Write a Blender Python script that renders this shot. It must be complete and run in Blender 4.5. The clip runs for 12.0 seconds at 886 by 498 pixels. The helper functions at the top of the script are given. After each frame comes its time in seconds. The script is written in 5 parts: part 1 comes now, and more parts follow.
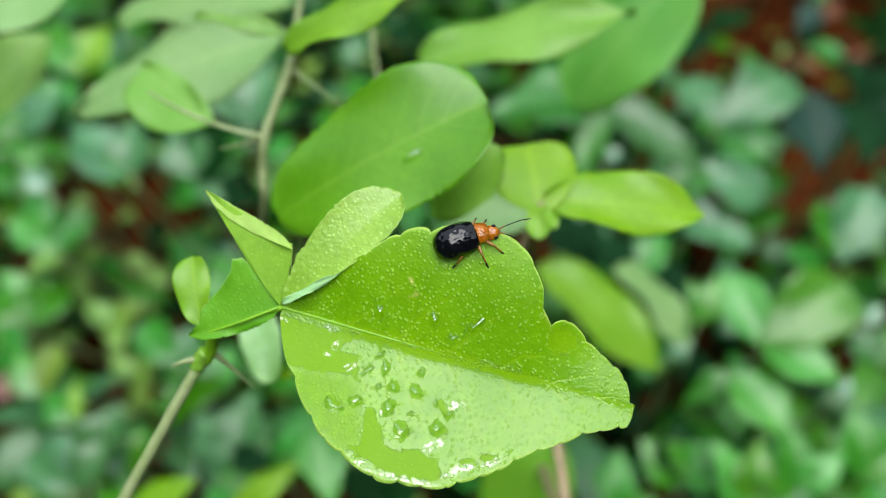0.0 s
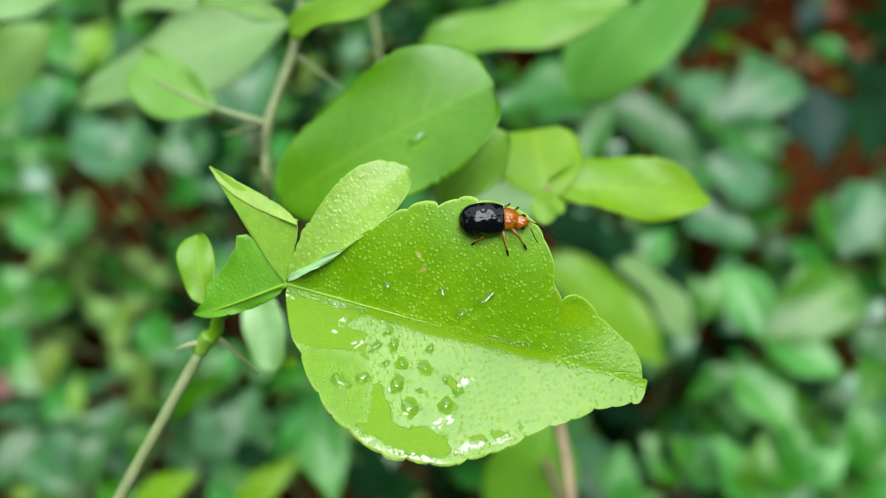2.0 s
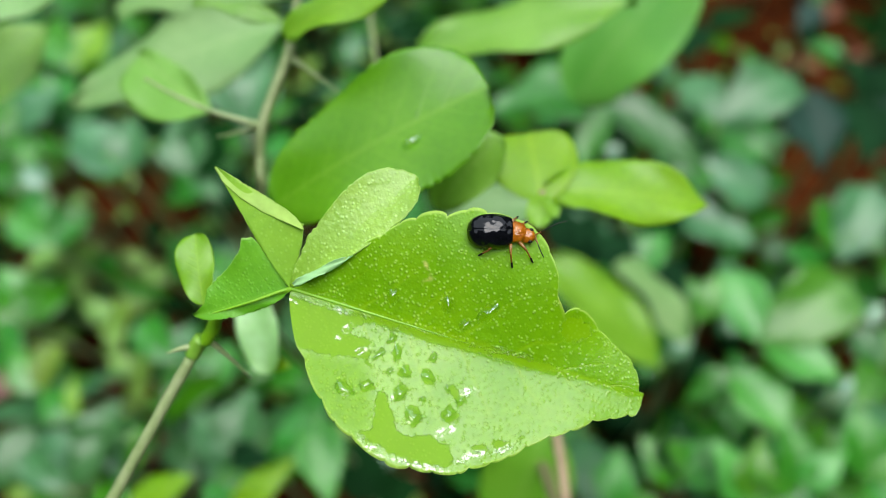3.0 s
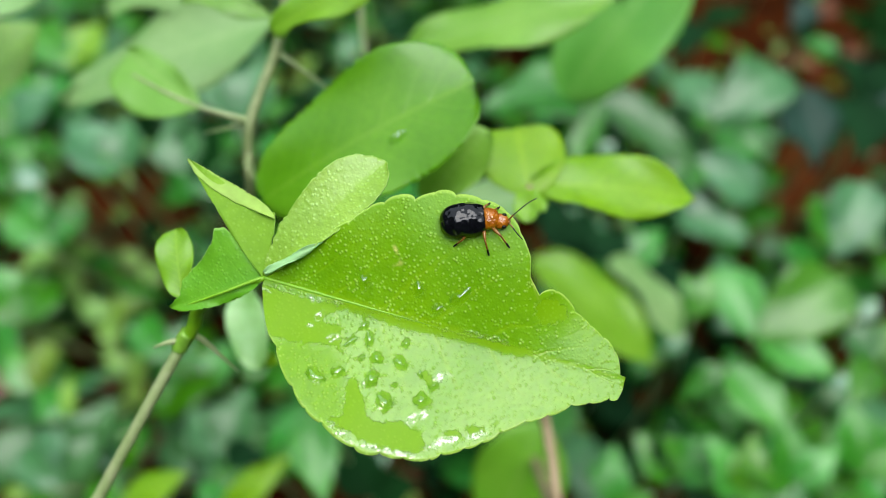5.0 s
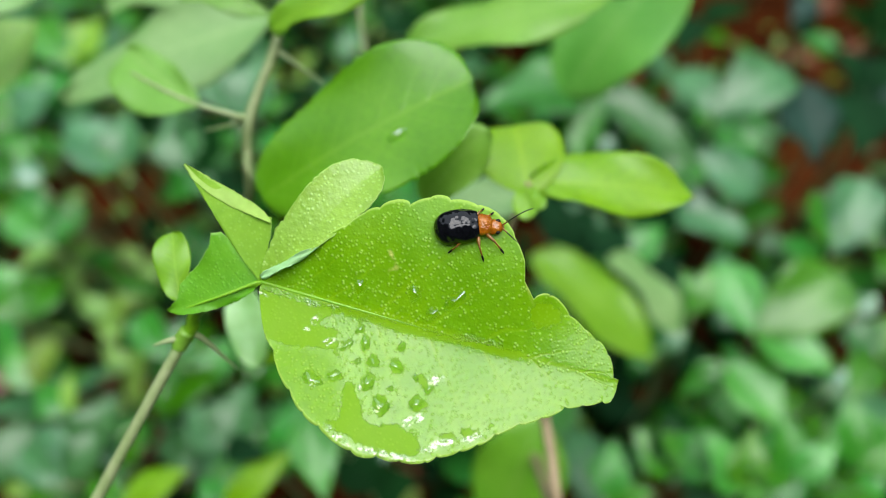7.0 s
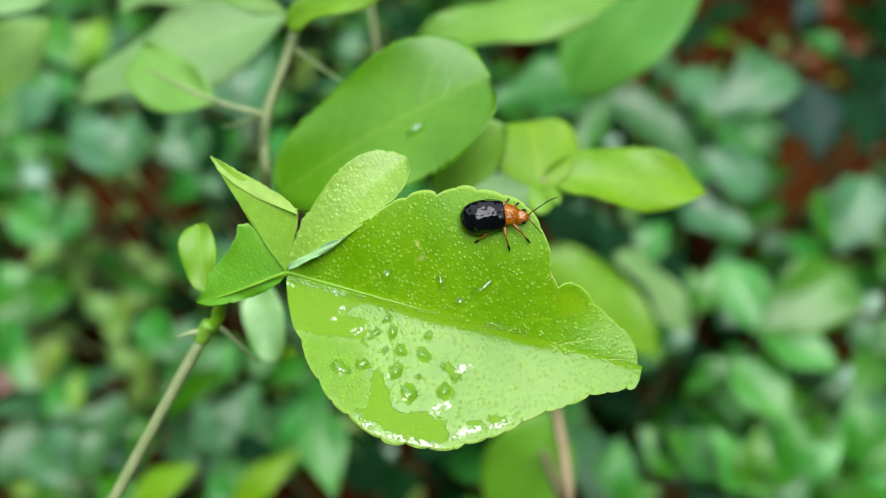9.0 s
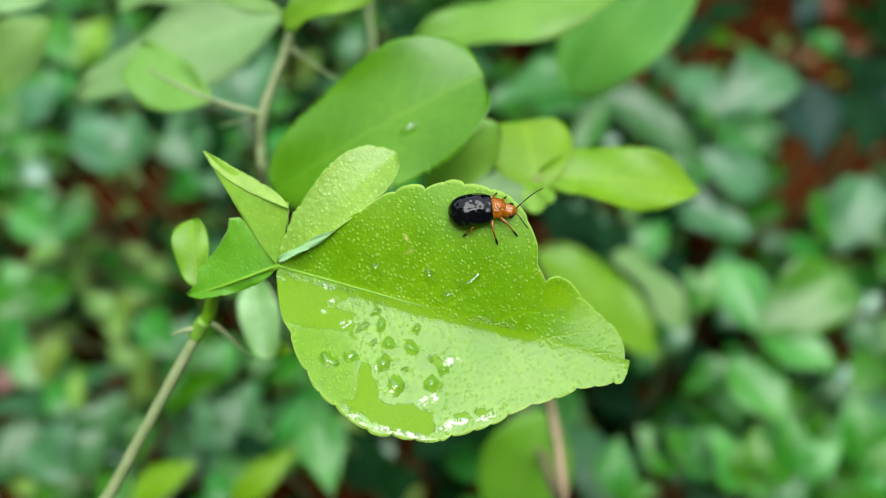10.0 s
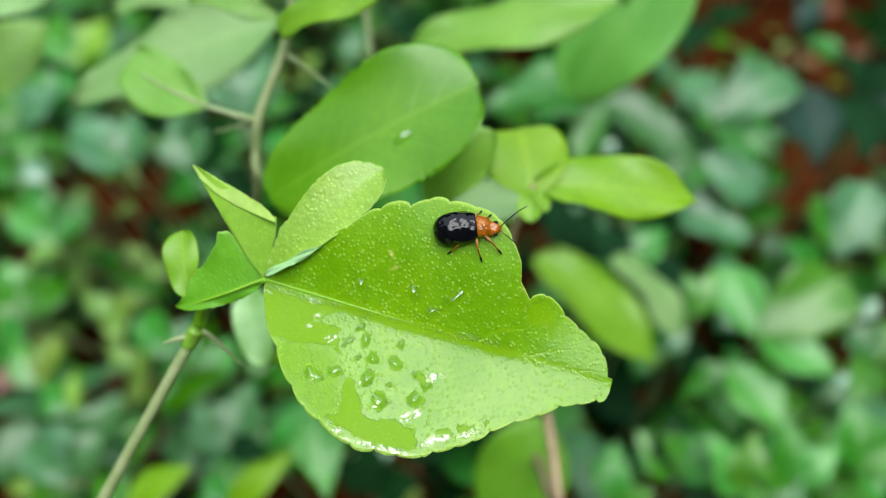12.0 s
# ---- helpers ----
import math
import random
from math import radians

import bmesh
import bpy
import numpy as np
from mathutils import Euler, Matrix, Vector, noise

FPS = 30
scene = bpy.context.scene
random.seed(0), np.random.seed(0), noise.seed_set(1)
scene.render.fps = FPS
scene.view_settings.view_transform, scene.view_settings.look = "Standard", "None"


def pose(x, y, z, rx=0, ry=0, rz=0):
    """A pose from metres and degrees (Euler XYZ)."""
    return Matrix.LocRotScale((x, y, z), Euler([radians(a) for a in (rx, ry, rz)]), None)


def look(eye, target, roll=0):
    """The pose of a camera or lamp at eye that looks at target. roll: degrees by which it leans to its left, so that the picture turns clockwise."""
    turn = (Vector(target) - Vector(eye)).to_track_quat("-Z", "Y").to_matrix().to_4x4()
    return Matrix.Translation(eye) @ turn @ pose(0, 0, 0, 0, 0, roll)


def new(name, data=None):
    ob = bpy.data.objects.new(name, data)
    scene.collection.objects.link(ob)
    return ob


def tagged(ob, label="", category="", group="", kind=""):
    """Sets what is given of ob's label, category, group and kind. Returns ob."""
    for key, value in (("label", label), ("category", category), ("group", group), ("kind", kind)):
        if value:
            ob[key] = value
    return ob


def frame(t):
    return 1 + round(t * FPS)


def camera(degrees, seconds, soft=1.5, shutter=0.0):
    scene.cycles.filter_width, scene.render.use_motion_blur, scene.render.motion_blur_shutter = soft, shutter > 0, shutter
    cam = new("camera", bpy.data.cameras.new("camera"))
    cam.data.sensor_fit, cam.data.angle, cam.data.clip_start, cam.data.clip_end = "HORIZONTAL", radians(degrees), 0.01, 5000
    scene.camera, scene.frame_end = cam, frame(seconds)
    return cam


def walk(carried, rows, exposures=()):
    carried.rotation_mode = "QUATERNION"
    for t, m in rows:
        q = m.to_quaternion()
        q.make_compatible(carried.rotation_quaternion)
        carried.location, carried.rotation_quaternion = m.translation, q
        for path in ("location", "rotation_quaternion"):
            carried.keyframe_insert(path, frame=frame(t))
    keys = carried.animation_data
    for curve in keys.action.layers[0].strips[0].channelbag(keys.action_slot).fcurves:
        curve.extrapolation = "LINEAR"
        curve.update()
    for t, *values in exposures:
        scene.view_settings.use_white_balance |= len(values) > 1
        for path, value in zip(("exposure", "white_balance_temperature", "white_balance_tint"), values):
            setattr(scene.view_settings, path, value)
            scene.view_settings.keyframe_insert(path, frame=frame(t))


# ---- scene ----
# A black and orange leaf beetle on a wet citrus leaf, above low undergrowth on red soil.

# camera, carried by hand a few centimetres above the leaf
cam = camera(62, 12.0, soft=0.8)
cam.data.dof.use_dof = True
cam.data.dof.focus_distance = 0.0825
cam.data.dof.aperture_fstop = 10.5
walk(cam, [
    (0, pose(-0.00183, 0.00140, 0.40295, 39.93, 0.10, 0.11)),
    (0.5, pose(-0.00256, 0.00126, 0.40233, 39.93, 0.09, 0.02)),
    (1, pose(-0.00311, 0.00128, 0.40197, 39.88, 0.10, -0.08)),
    (1.5, pose(-0.00297, 0.00044, 0.40128, 40.00, 0.11, 0.03)),
    (2, pose(-0.00264, 0.00020, 0.40046, 40.07, 0.12, 0.08)),
    (2.5, pose(-0.00212, 0.00060, 0.40057, 40.05, 0.08, 0.13)),
    (3, pose(-0.00191, 0.00085, 0.40051, 40.07, -0.05, 0.18)),
    (5, pose(-0.00016, 0.00001, 0.40025, 40.04, 0.03, -0.03)),
    (5.5, pose(-0.00013, -0.00009, 0.40012, 40.03, 0.00, -0.03)),
    (6, pose(0.00000, 0.00000, 0.40000, 40.00, -0.00, 0.00)),
    (6.5, pose(0.00014, 0.00017, 0.40033, 39.81, 0.06, -0.04)),
    (7, pose(-0.00001, 0.00016, 0.40055, 39.71, 0.08, -0.08)),
    (9, pose(-0.00256, -0.00146, 0.40070, 39.86, 0.12, -0.15)),
    (9.5, pose(-0.00188, -0.00172, 0.40095, 39.77, 0.16, -0.02)),
    (10, pose(-0.00135, -0.00199, 0.40116, 39.80, 0.15, 0.06)),
    (10.5, pose(-0.00098, -0.00228, 0.40124, 39.84, 0.07, 0.14)),
    (11, pose(-0.00074, -0.00176, 0.40222, 39.60, -0.02, 0.29)),
    (11.5, pose(-0.00060, -0.00092, 0.40280, 39.47, -0.09, 0.37)),
    (12, pose(-0.00040, -0.00074, 0.40169, 39.79, -0.00, 0.32)),
])
scene.view_settings.exposure = 1.17

# overcast daylight: even cloud, and the bright part of it high overhead
world = bpy.data.worlds.new("overcast_sky")
scene.world = world
world.use_nodes = True
wn = world.node_tree.nodes
sky = wn.new("ShaderNodeTexSky")
sky.sky_type = "NISHITA"
sky.sun_disc = False
sky.sun_elevation = radians(76)
sky.sun_rotation = radians(147)
sky.air_density = 1.0
sky.dust_density = 6.0
cloud = wn.new("ShaderNodeMixRGB")
cloud.inputs["Fac"].default_value = 0.75
cloud.inputs["Color2"].default_value = (4.35, 5.05, 5.4, 1)
world.node_tree.links.new(sky.outputs["Color"], cloud.inputs["Color1"])
world.node_tree.links.new(cloud.outputs["Color"], wn["Background"].inputs["Color"])
wn["Background"].inputs["Strength"].default_value = 0.12

sun = new("overcast_sun", bpy.data.lights.new("overcast_sun", "SUN"))
sun.data.energy = 1.5
sun.data.angle = radians(53)
sun.data.color = (0.98, 0.99, 1.0)
sun.matrix_world = look((0.36, -0.50, 3.0), (0, 0.05, 0.33))


# ---- materials ----
def node(tree, kind, links=None, **props):
    """Add a shader node, set its properties and its inputs (values or sockets)."""
    n = tree.nodes.new("ShaderNode" + kind)
    for key, value in props.items():
        if key == "operation":
            n.operation = value
        elif key == "blend_type":
            n.blend_type = value
        elif key == "uv_map":
            n.uv_map = value
        elif key == "attribute_name":
            n.attribute_name = value
        elif key == "feature":
            n.feature = value
    for key, value in (links or {}).items():
        if isinstance(value, bpy.types.NodeSocket):
            tree.links.new(value, n.inputs[key])
        else:
            n.inputs[key].default_value = value
    return n


def math_node(tree, op, a, b=0.0, c=0.0):
    return node(tree, "Math", {0: a, 1: b, 2: c}, operation=op).outputs[0]


def mix_color(tree, fac, a, b):
    return node(tree, "MixRGB", {"Fac": fac, "Color1": a, "Color2": b}).outputs[0]


def ramp(tree, value, lo, hi, to_lo=0.0, to_hi=1.0):
    return node(tree, "MapRange", {"Value": value, "From Min": lo, "From Max": hi, "To Min": to_lo, "To Max": to_hi}).outputs[0]


def rgba(c):
    return (*c, 1.0)


def start_material(name):
    m = bpy.data.materials.new(name)
    m.use_nodes = True
    return m, m.node_tree, m.node_tree.nodes["Principled BSDF"]


def leaf_material(name, deep, light, vein, rough=0.4, gland=0.0, through_light=0.35, patch=60.0, veins=9.0, vein_amount=0.5, coat=0.0, spec=0.5, vary=0.3, wet=False, puckered=0.0):
    """A living leaf: blotches, side veins, midrib tint, oil glands, light that comes through."""
    m, t, p = start_material(name)
    uv = node(t, "UVMap", uv_map="leaf").outputs[0]
    s = node(t, "SeparateXYZ", {0: uv})
    u, v = s.outputs[0], s.outputs[1]
    side = math_node(t, "ABSOLUTE", math_node(t, "MULTIPLY_ADD", v, 2.0, -1.0))
    where = node(t, "TexCoord").outputs["Object"]
    rnd = node(t, "ObjectInfo").outputs["Random"]
    if not gland:
        rnd = math_node(t, "FRACT", math_node(t, "ADD", rnd, node(t, "NewGeometry").outputs["Random Per Island"]))
    blot = node(t, "TexNoise", {"Vector": where, "Scale": patch, "Detail": 3.0}).outputs[0]
    fine = node(t, "TexNoise", {"Vector": where, "Scale": 900.0, "Detail": 3.0}).outputs[0]
    # side veins run out and forward from the midrib
    run = math_node(t, "MULTIPLY_ADD", u, veins, math_node(t, "MULTIPLY", side, -veins * 0.24))
    run = math_node(t, "ADD", run, math_node(t, "MULTIPLY", blot, 0.35))
    off = math_node(t, "ABSOLUTE", math_node(t, "SUBTRACT", math_node(t, "FRACT", run), 0.5))
    line = math_node(t, "MULTIPLY", ramp(t, off, 0.07, 0.0), ramp(t, side, 0.95, 0.1))
    rib = ramp(t, side, 0.06, 0.02)
    tone = mix_color(t, ramp(t, blot, 0.3, 0.7), rgba(deep), rgba(light))
    tone = mix_color(t, ramp(t, fine, 0.35, 0.70, 0.0, 0.38), tone, rgba([c * 0.72 for c in deep]))
    tone = mix_color(t, math_node(t, "MULTIPLY", math_node(t, "MAXIMUM", line, rib), vein_amount), tone, rgba(vein))
    relief = math_node(t, "MULTIPLY_ADD", fine, 0.7, math_node(t, "MULTIPLY", line, -vein_amount))
    if gland:
        cells = node(t, "TexVoronoi", {"Vector": where, "Scale": 1900.0, "Randomness": 1.0}).outputs["Distance"]
        dot = ramp(t, cells, 0.42, 0.06)
        size = node(t, "TexNoise", {"Vector": where, "Scale": 600.0}).outputs[0]
        dot = math_node(t, "MULTIPLY", dot, ramp(t, size, 0.25, 0.55))
        pits = node(t, "TexVoronoi", {"Vector": where, "Scale": 2600.0, "Randomness": 1.0}).outputs["Distance"]
        relief = math_node(t, "MULTIPLY_ADD", pits, -0.16, math_node(t, "MULTIPLY", relief, 0.7))
        tone = mix_color(t, math_node(t, "MULTIPLY", dot, gland), tone, rgba([min(1, c * 1.25 + 0.14) for c in vein]))
        relief = math_node(t, "MULTIPLY_ADD", dot, 0.55, relief)
        if puckered:
            folds = node(t, "TexNoise", {"Vector": where, "Scale": 1300.0, "Detail": 2.0}).outputs[0]
            relief = math_node(t, "MULTIPLY_ADD", folds, 1.1 * puckered, relief)
        # a thin pale margin
        tone = mix_color(t, ramp(t, side, 0.972, 0.995, 0.0, 0.6), tone, rgba([min(1, c * 1.15 + 0.14) for c in vein]))
    hue = node(t, "HueSaturation", {"Hue": ramp(t, rnd, 0, 1, 0.5 - 0.017 * vary, 0.5 + 0.017 * vary), "Saturation": ramp(t, rnd, 0, 1, 1.05, 0.92), "Value": ramp(t, rnd, 0, 1, 1 - 0.22 * vary, 1 + 0.2 * vary), "Color": tone}).outputs[0]
    t.links.new(hue, p.inputs["Base Color"])
    p.inputs["Coat Weight"].default_value = coat
    p.inputs["Coat Roughness"].default_value = 0.22
    p.inputs["Specular IOR Level"].default_value = spec
    p.inputs["Coat IOR"].default_value = 1.5
    rough_socket = ramp(t, blot, 0.3, 0.7, rough * 0.85, rough * 1.2)
    bump_strength = 0.5 if not gland else 0.78 if wet else 0.40
    bump_depth = 0.00018 if gland else 0.00012
    if wet:
        # a film of rain water with ragged bare gaps; beads along their rims carry painted glints
        gap = node(t, "Attribute", attribute_name="gap").outputs["Fac"]
        scar = node(t, "Attribute", attribute_name="scar").outputs["Fac"]
        dull = node(t, "Attribute", attribute_name="dull").outputs["Fac"]
        ragged = node(t, "TexNoise", {"Vector": where, "Scale": 1500.0, "Detail": 5.0, "Roughness": 0.75}).outputs[0]
        edge = math_node(t, "ADD", math_node(t, "MULTIPLY_ADD", ragged, 2.0, -1.0), gap)
        bare = ramp(t, edge, -0.05, 0.06)
        rim = math_node(t, "MULTIPLY", ramp(t, edge, -0.24, -0.10), ramp(t, edge, 0.16, 0.02))
        beads = node(t, "TexNoise", {"Vector": where, "Scale": 900.0, "Detail": 4.0}).outputs[0]
        pool = node(t, "Attribute", attribute_name="pool").outputs["Fac"]
        rim = math_node(t, "MULTIPLY", rim, ramp(t, beads, 0.47, 0.53))
        rim = math_node(t, "MAXIMUM", math_node(t, "MULTIPLY", rim, ramp(t, pool, 0.0, 0.35, 0.12, 1.0)), math_node(t, "MULTIPLY", ramp(t, pool, 0.1, 0.5), ramp(t, node(t, "TexNoise", {"Vector": where, "Scale": 2100.0, "Detail": 3.0, "Roughness": 0.7}).outputs[0], 0.47, 0.52)))
        skin = mix_color(t, math_node(t, "MULTIPLY", scar, ramp(t, fine, 0.4, 0.6)), hue, rgba((0.62, 0.62, 0.16)))
        t.links.new(mix_color(t, bare, skin, mix_color(t, 0.8, skin, rgba((0.195, 0.405, 0.0005)))), p.inputs["Base Color"])
        shape = math_node(t, "MULTIPLY_ADD", rim, 0.15, math_node(t, "MULTIPLY", bare, -0.12))
        smooth_top = math_node(t, "MULTIPLY_ADD", relief, 0.95, shape)
        relief = math_node(t, "MULTIPLY_ADD", relief, ramp(t, bare, 0, 1, 1.0, 0.3), shape)
        sheet = math_node(t, "MULTIPLY", math_node(t, "MULTIPLY", ramp(t, bare, 0, 1, 1, 0.05), ramp(t, dull, 0, 1, 1, 0.35)), ramp(t, blot, 0.35, 0.65, coat * 0.85, coat * 1.1))
        t.links.new(math_node(t, "MAXIMUM", sheet, rim), p.inputs["Coat Weight"])
        t.links.new(math_node(t, "MULTIPLY_ADD", dull, 0.22, ramp(t, bare, 0, 1, 0.10, 0.25)), p.inputs["Coat Roughness"])
        t.links.new(ramp(t, rim, 0, 1, 0.16, 1.0), p.inputs["Specular IOR Level"])
        rough_socket = ramp(t, rim, 0, 1, rough, 0.06)
        # a coat stronger than water's makes the glint spots flash white
        t.links.new(ramp(t, rim, 0, 1, 1.6, 2.4), p.inputs["Coat IOR"])
    t.links.new(rough_socket, p.inputs["Roughness"])
    bump = node(t, "Bump", {"Strength": bump_strength, "Distance": bump_depth, "Height": relief}).outputs[0]
    t.links.new(bump, p.inputs["Normal"])
    top = bump
    if wet:
        top = node(t, "Bump", {"Strength": bump_strength, "Distance": 0.00012, "Height": smooth_top}).outputs[0]
    t.links.new(top, p.inputs["Coat Normal"])
    glow = node(t, "BsdfTranslucent", {"Color": mix_color(t, 0.6, hue, rgba((light[0] * 1.25, light[1] * 1.2, light[2] * 0.5)))})
    both = node(t, "MixShader", {"Fac": through_light, 1: p.outputs[0], 2: glow.outputs[0]})
    t.links.new(both.outputs[0], t.nodes["Material Output"].inputs["Surface"])
    return m


def plain_material(name, a, b, rough=0.6, scale=200.0, bump=0.3, depth=0.0002, coat=0.0, spec=0.5, coat_ior=1.5, grit=0.5, detail=5.0):
    m, t, p = start_material(name)
    where = node(t, "TexCoord").outputs["Object"]
    big = node(t, "TexNoise", {"Vector": where, "Scale": scale, "Detail": detail}).outputs[0]
    small = node(t, "TexNoise", {"Vector": where, "Scale": scale * 7, "Detail": 4.0}).outputs[0]
    t.links.new(mix_color(t, ramp(t, big, 0.3, 0.7), rgba(a), rgba(b)), p.inputs["Base Color"])
    t.links.new(ramp(t, small, 0.3, 0.7, rough * 0.8, min(1, rough * 1.2)), p.inputs["Roughness"])
    h = math_node(t, "MULTIPLY_ADD", small, grit, big)
    bumps = node(t, "Bump", {"Strength": bump, "Distance": depth, "Height": h}).outputs[0]
    t.links.new(bumps, p.inputs["Normal"])
    t.links.new(bumps, p.inputs["Coat Normal"])
    p.inputs["Coat Weight"].default_value = coat
    p.inputs["Coat Roughness"].default_value = 0.05
    p.inputs["Coat IOR"].default_value = coat_ior
    p.inputs["Specular IOR Level"].default_value = spec
    return m


def water_material():
    """Shallow clear water: the light goes through, the skin mirrors the sky."""
    m, t, p = start_material("rain_water")
    clear = node(t, "BsdfTransparent", {"Color": (0.92, 0.98, 0.80, 1)})
    where = node(t, "TexCoord").outputs["Object"]
    swell = node(t, "TexNoise", {"Vector": where, "Scale": 1600.0, "Detail": 2.0}).outputs[0]
    bump = node(t, "Bump", {"Strength": 0.4, "Distance": 0.0002, "Height": swell}).outputs[0]
    gloss = node(t, "BsdfGlossy", {"Color": (1, 1, 1, 1), "Roughness": 0.03, "Normal": bump})
    m.use_transparent_shadow = True
    both = node(t, "MixShader", {"Fac": 0.12, 1: clear.outputs[0], 2: gloss.outputs[0]})
    t.links.new(both.outputs[0], t.nodes["Material Output"].inputs["Surface"])
    return m


LIME = leaf_material("wet_lime_leaf", (0.138, 0.374, 0.003), (0.210, 0.462, 0.005), (0.35, 0.57, 0.03), rough=0.42, gland=0.40, coat=0.57, veins=7.0, vein_amount=0.28, through_light=0.28, patch=90, wet=True)
LIME_SMALL = leaf_material("young_lime_leaf", (0.225, 0.44, 0.005), (0.31, 0.54, 0.009), (0.40, 0.64, 0.05), rough=0.36, gland=0.38, coat=0.4, puckered=1.3, veins=8.0, vein_amount=0.06, through_light=0.3, patch=120)
LIME_EDGE = leaf_material("turned_lime_leaf", (0.30, 0.52, 0.05), (0.40, 0.62, 0.09), (0.42, 0.62, 0.1), rough=0.5, coat=0.1, spec=0.3, through_light=0.3, patch=150, vein_amount=0.05)
LIME_DEEP = leaf_material("shaded_lime_leaf", (0.19, 0.42, 0.004), (0.26, 0.50, 0.006), (0.32, 0.54, 0.03), rough=0.5, gland=0.2, coat=0.0, spec=0.15, through_light=0.35, patch=120, vein_amount=0.1)
LIME_DARK = leaf_material("dark_young_leaf", (0.10, 0.37, 0.006), (0.16, 0.46, 0.010), (0.25, 0.5, 0.03), rough=0.45, gland=0.1, coat=0.2, spec=0.3, through_light=0.3, patch=120, vein_amount=0.2)
CITRUS = leaf_material("citrus_leaf", (0.100, 0.33, 0.006), (0.160, 0.43, 0.012), (0.22, 0.48, 0.03), rough=0.38, coat=0.8, spec=0.3, through_light=0.35, patch=70, vein_amount=0.45)
CITRUS_MID = leaf_material("mid_green_citrus_leaf", (0.12, 0.38, 0.012), (0.19, 0.48, 0.022), (0.26, 0.52, 0.06), rough=0.42, coat=0.3, spec=0.3, through_light=0.35, patch=70, vein_amount=0.65)
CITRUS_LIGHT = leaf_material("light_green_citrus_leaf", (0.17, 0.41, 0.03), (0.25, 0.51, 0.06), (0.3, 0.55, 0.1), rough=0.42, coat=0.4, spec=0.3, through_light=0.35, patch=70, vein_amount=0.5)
CITRUS_COOL = leaf_material("cool_green_citrus_leaf", (0.08, 0.34, 0.03), (0.15, 0.45, 0.05), (0.22, 0.5, 0.09), rough=0.42, coat=0.3, spec=0.3, through_light=0.3, patch=70, vein_amount=0.6)
CITRUS_BRIGHT = leaf_material("bright_citrus_leaf", (0.18, 0.43, 0.002), (0.28, 0.55, 0.005), (0.35, 0.6, 0.02), rough=0.45, coat=0.3, through_light=0.4, patch=70, vein_amount=0.65)
CITRUS_PALE = leaf_material("pale_citrus_leaf", (0.18, 0.37, 0.11), (0.26, 0.44, 0.16), (0.31, 0.50, 0.19), rough=0.5, coat=0.1, spec=0.25, through_light=0.25, patch=60, vein_amount=0.65)
CITRUS_CURL = leaf_material("pale_curled_leaf", (0.17, 0.42, 0.06), (0.26, 0.52, 0.12), (0.34, 0.56, 0.16), rough=0.45, coat=0.25, spec=0.25, through_light=0.3, patch=60, vein_amount=0.5)
UNDERSIDE = leaf_material("pale_leaf_underside", (0.30, 0.58, 0.20), (0.42, 0.68, 0.30), (0.45, 0.7, 0.35), rough=0.4, coat=0.5, through_light=0.5, patch=90, vein_amount=0.2)
# pale tones stand for the sky sheen on the hanging leaf
HANGING = leaf_material("sky_pale_hanging_leaf", (0.22, 0.52, 0.10), (0.40, 0.72, 0.30), (0.5, 0.75, 0.4), rough=0.4, coat=0.6, through_light=0.25, patch=160, vein_amount=0.3)
PALE_RIM = leaf_material("pale_turned_rim", (0.27, 0.53, 0.20), (0.34, 0.60, 0.27), (0.4, 0.62, 0.3), rough=0.5, coat=0.05, spec=0.3, through_light=0.15, patch=150, vein_amount=0.1)
CITRUS_DARK = leaf_material("dark_citrus_leaf", (0.022, 0.17, 0.010), (0.04, 0.24, 0.016), (0.09, 0.3, 0.03), rough=0.4, coat=0.4, through_light=0.25, patch=70, vein_amount=0.4)
HERB = leaf_material("creeper_leaf", (0.022, 0.165, 0.006), (0.043, 0.27, 0.011), (0.08, 0.33, 0.02), rough=0.36, coat=0.55, spec=0.3, through_light=0.22, patch=220, vein_amount=0.6, veins=7.0, vary=1.0)
HERB_BLUE = leaf_material("bluish_creeper_leaf", (0.033, 0.150, 0.041), (0.065, 0.228, 0.070), (0.10, 0.28, 0.09), rough=0.40, coat=0.6, spec=0.3, through_light=0.18, patch=220, vein_amount=0.55, veins=7.0, vary=1.0)
HERB_LIGHT = leaf_material("light_creeper_leaf", (0.045, 0.25, 0.012), (0.09, 0.36, 0.028), (0.14, 0.42, 0.05), rough=0.42, coat=0.9, spec=0.35, through_light=0.3, patch=220, vein_amount=0.6, veins=7.0, vary=1.0)
# light bluish base and strong coat, set to read as a wet glint
HERB_WET_GLINT = leaf_material("wet_glint_creeper_leaf", (0.07, 0.22, 0.09), (0.12, 0.30, 0.15), (0.15, 0.33, 0.17), rough=0.22, coat=1.0, through_light=0.15, patch=220, vein_amount=0.2, vary=1.0)
# dark creepers; the shade between leaves is put into this near-black colour
HERB_DARK_SHADE = leaf_material("dark_shade_creeper_leaf", (0.003, 0.024, 0.005), (0.007, 0.045, 0.010), (0.012, 0.065, 0.014), rough=0.7, coat=0.0, spec=0.05, through_light=0.15, patch=220, vein_amount=0.3, vary=1.0)
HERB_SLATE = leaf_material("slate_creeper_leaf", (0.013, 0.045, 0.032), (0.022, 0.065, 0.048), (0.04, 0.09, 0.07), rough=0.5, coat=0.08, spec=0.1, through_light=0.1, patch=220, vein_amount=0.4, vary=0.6)
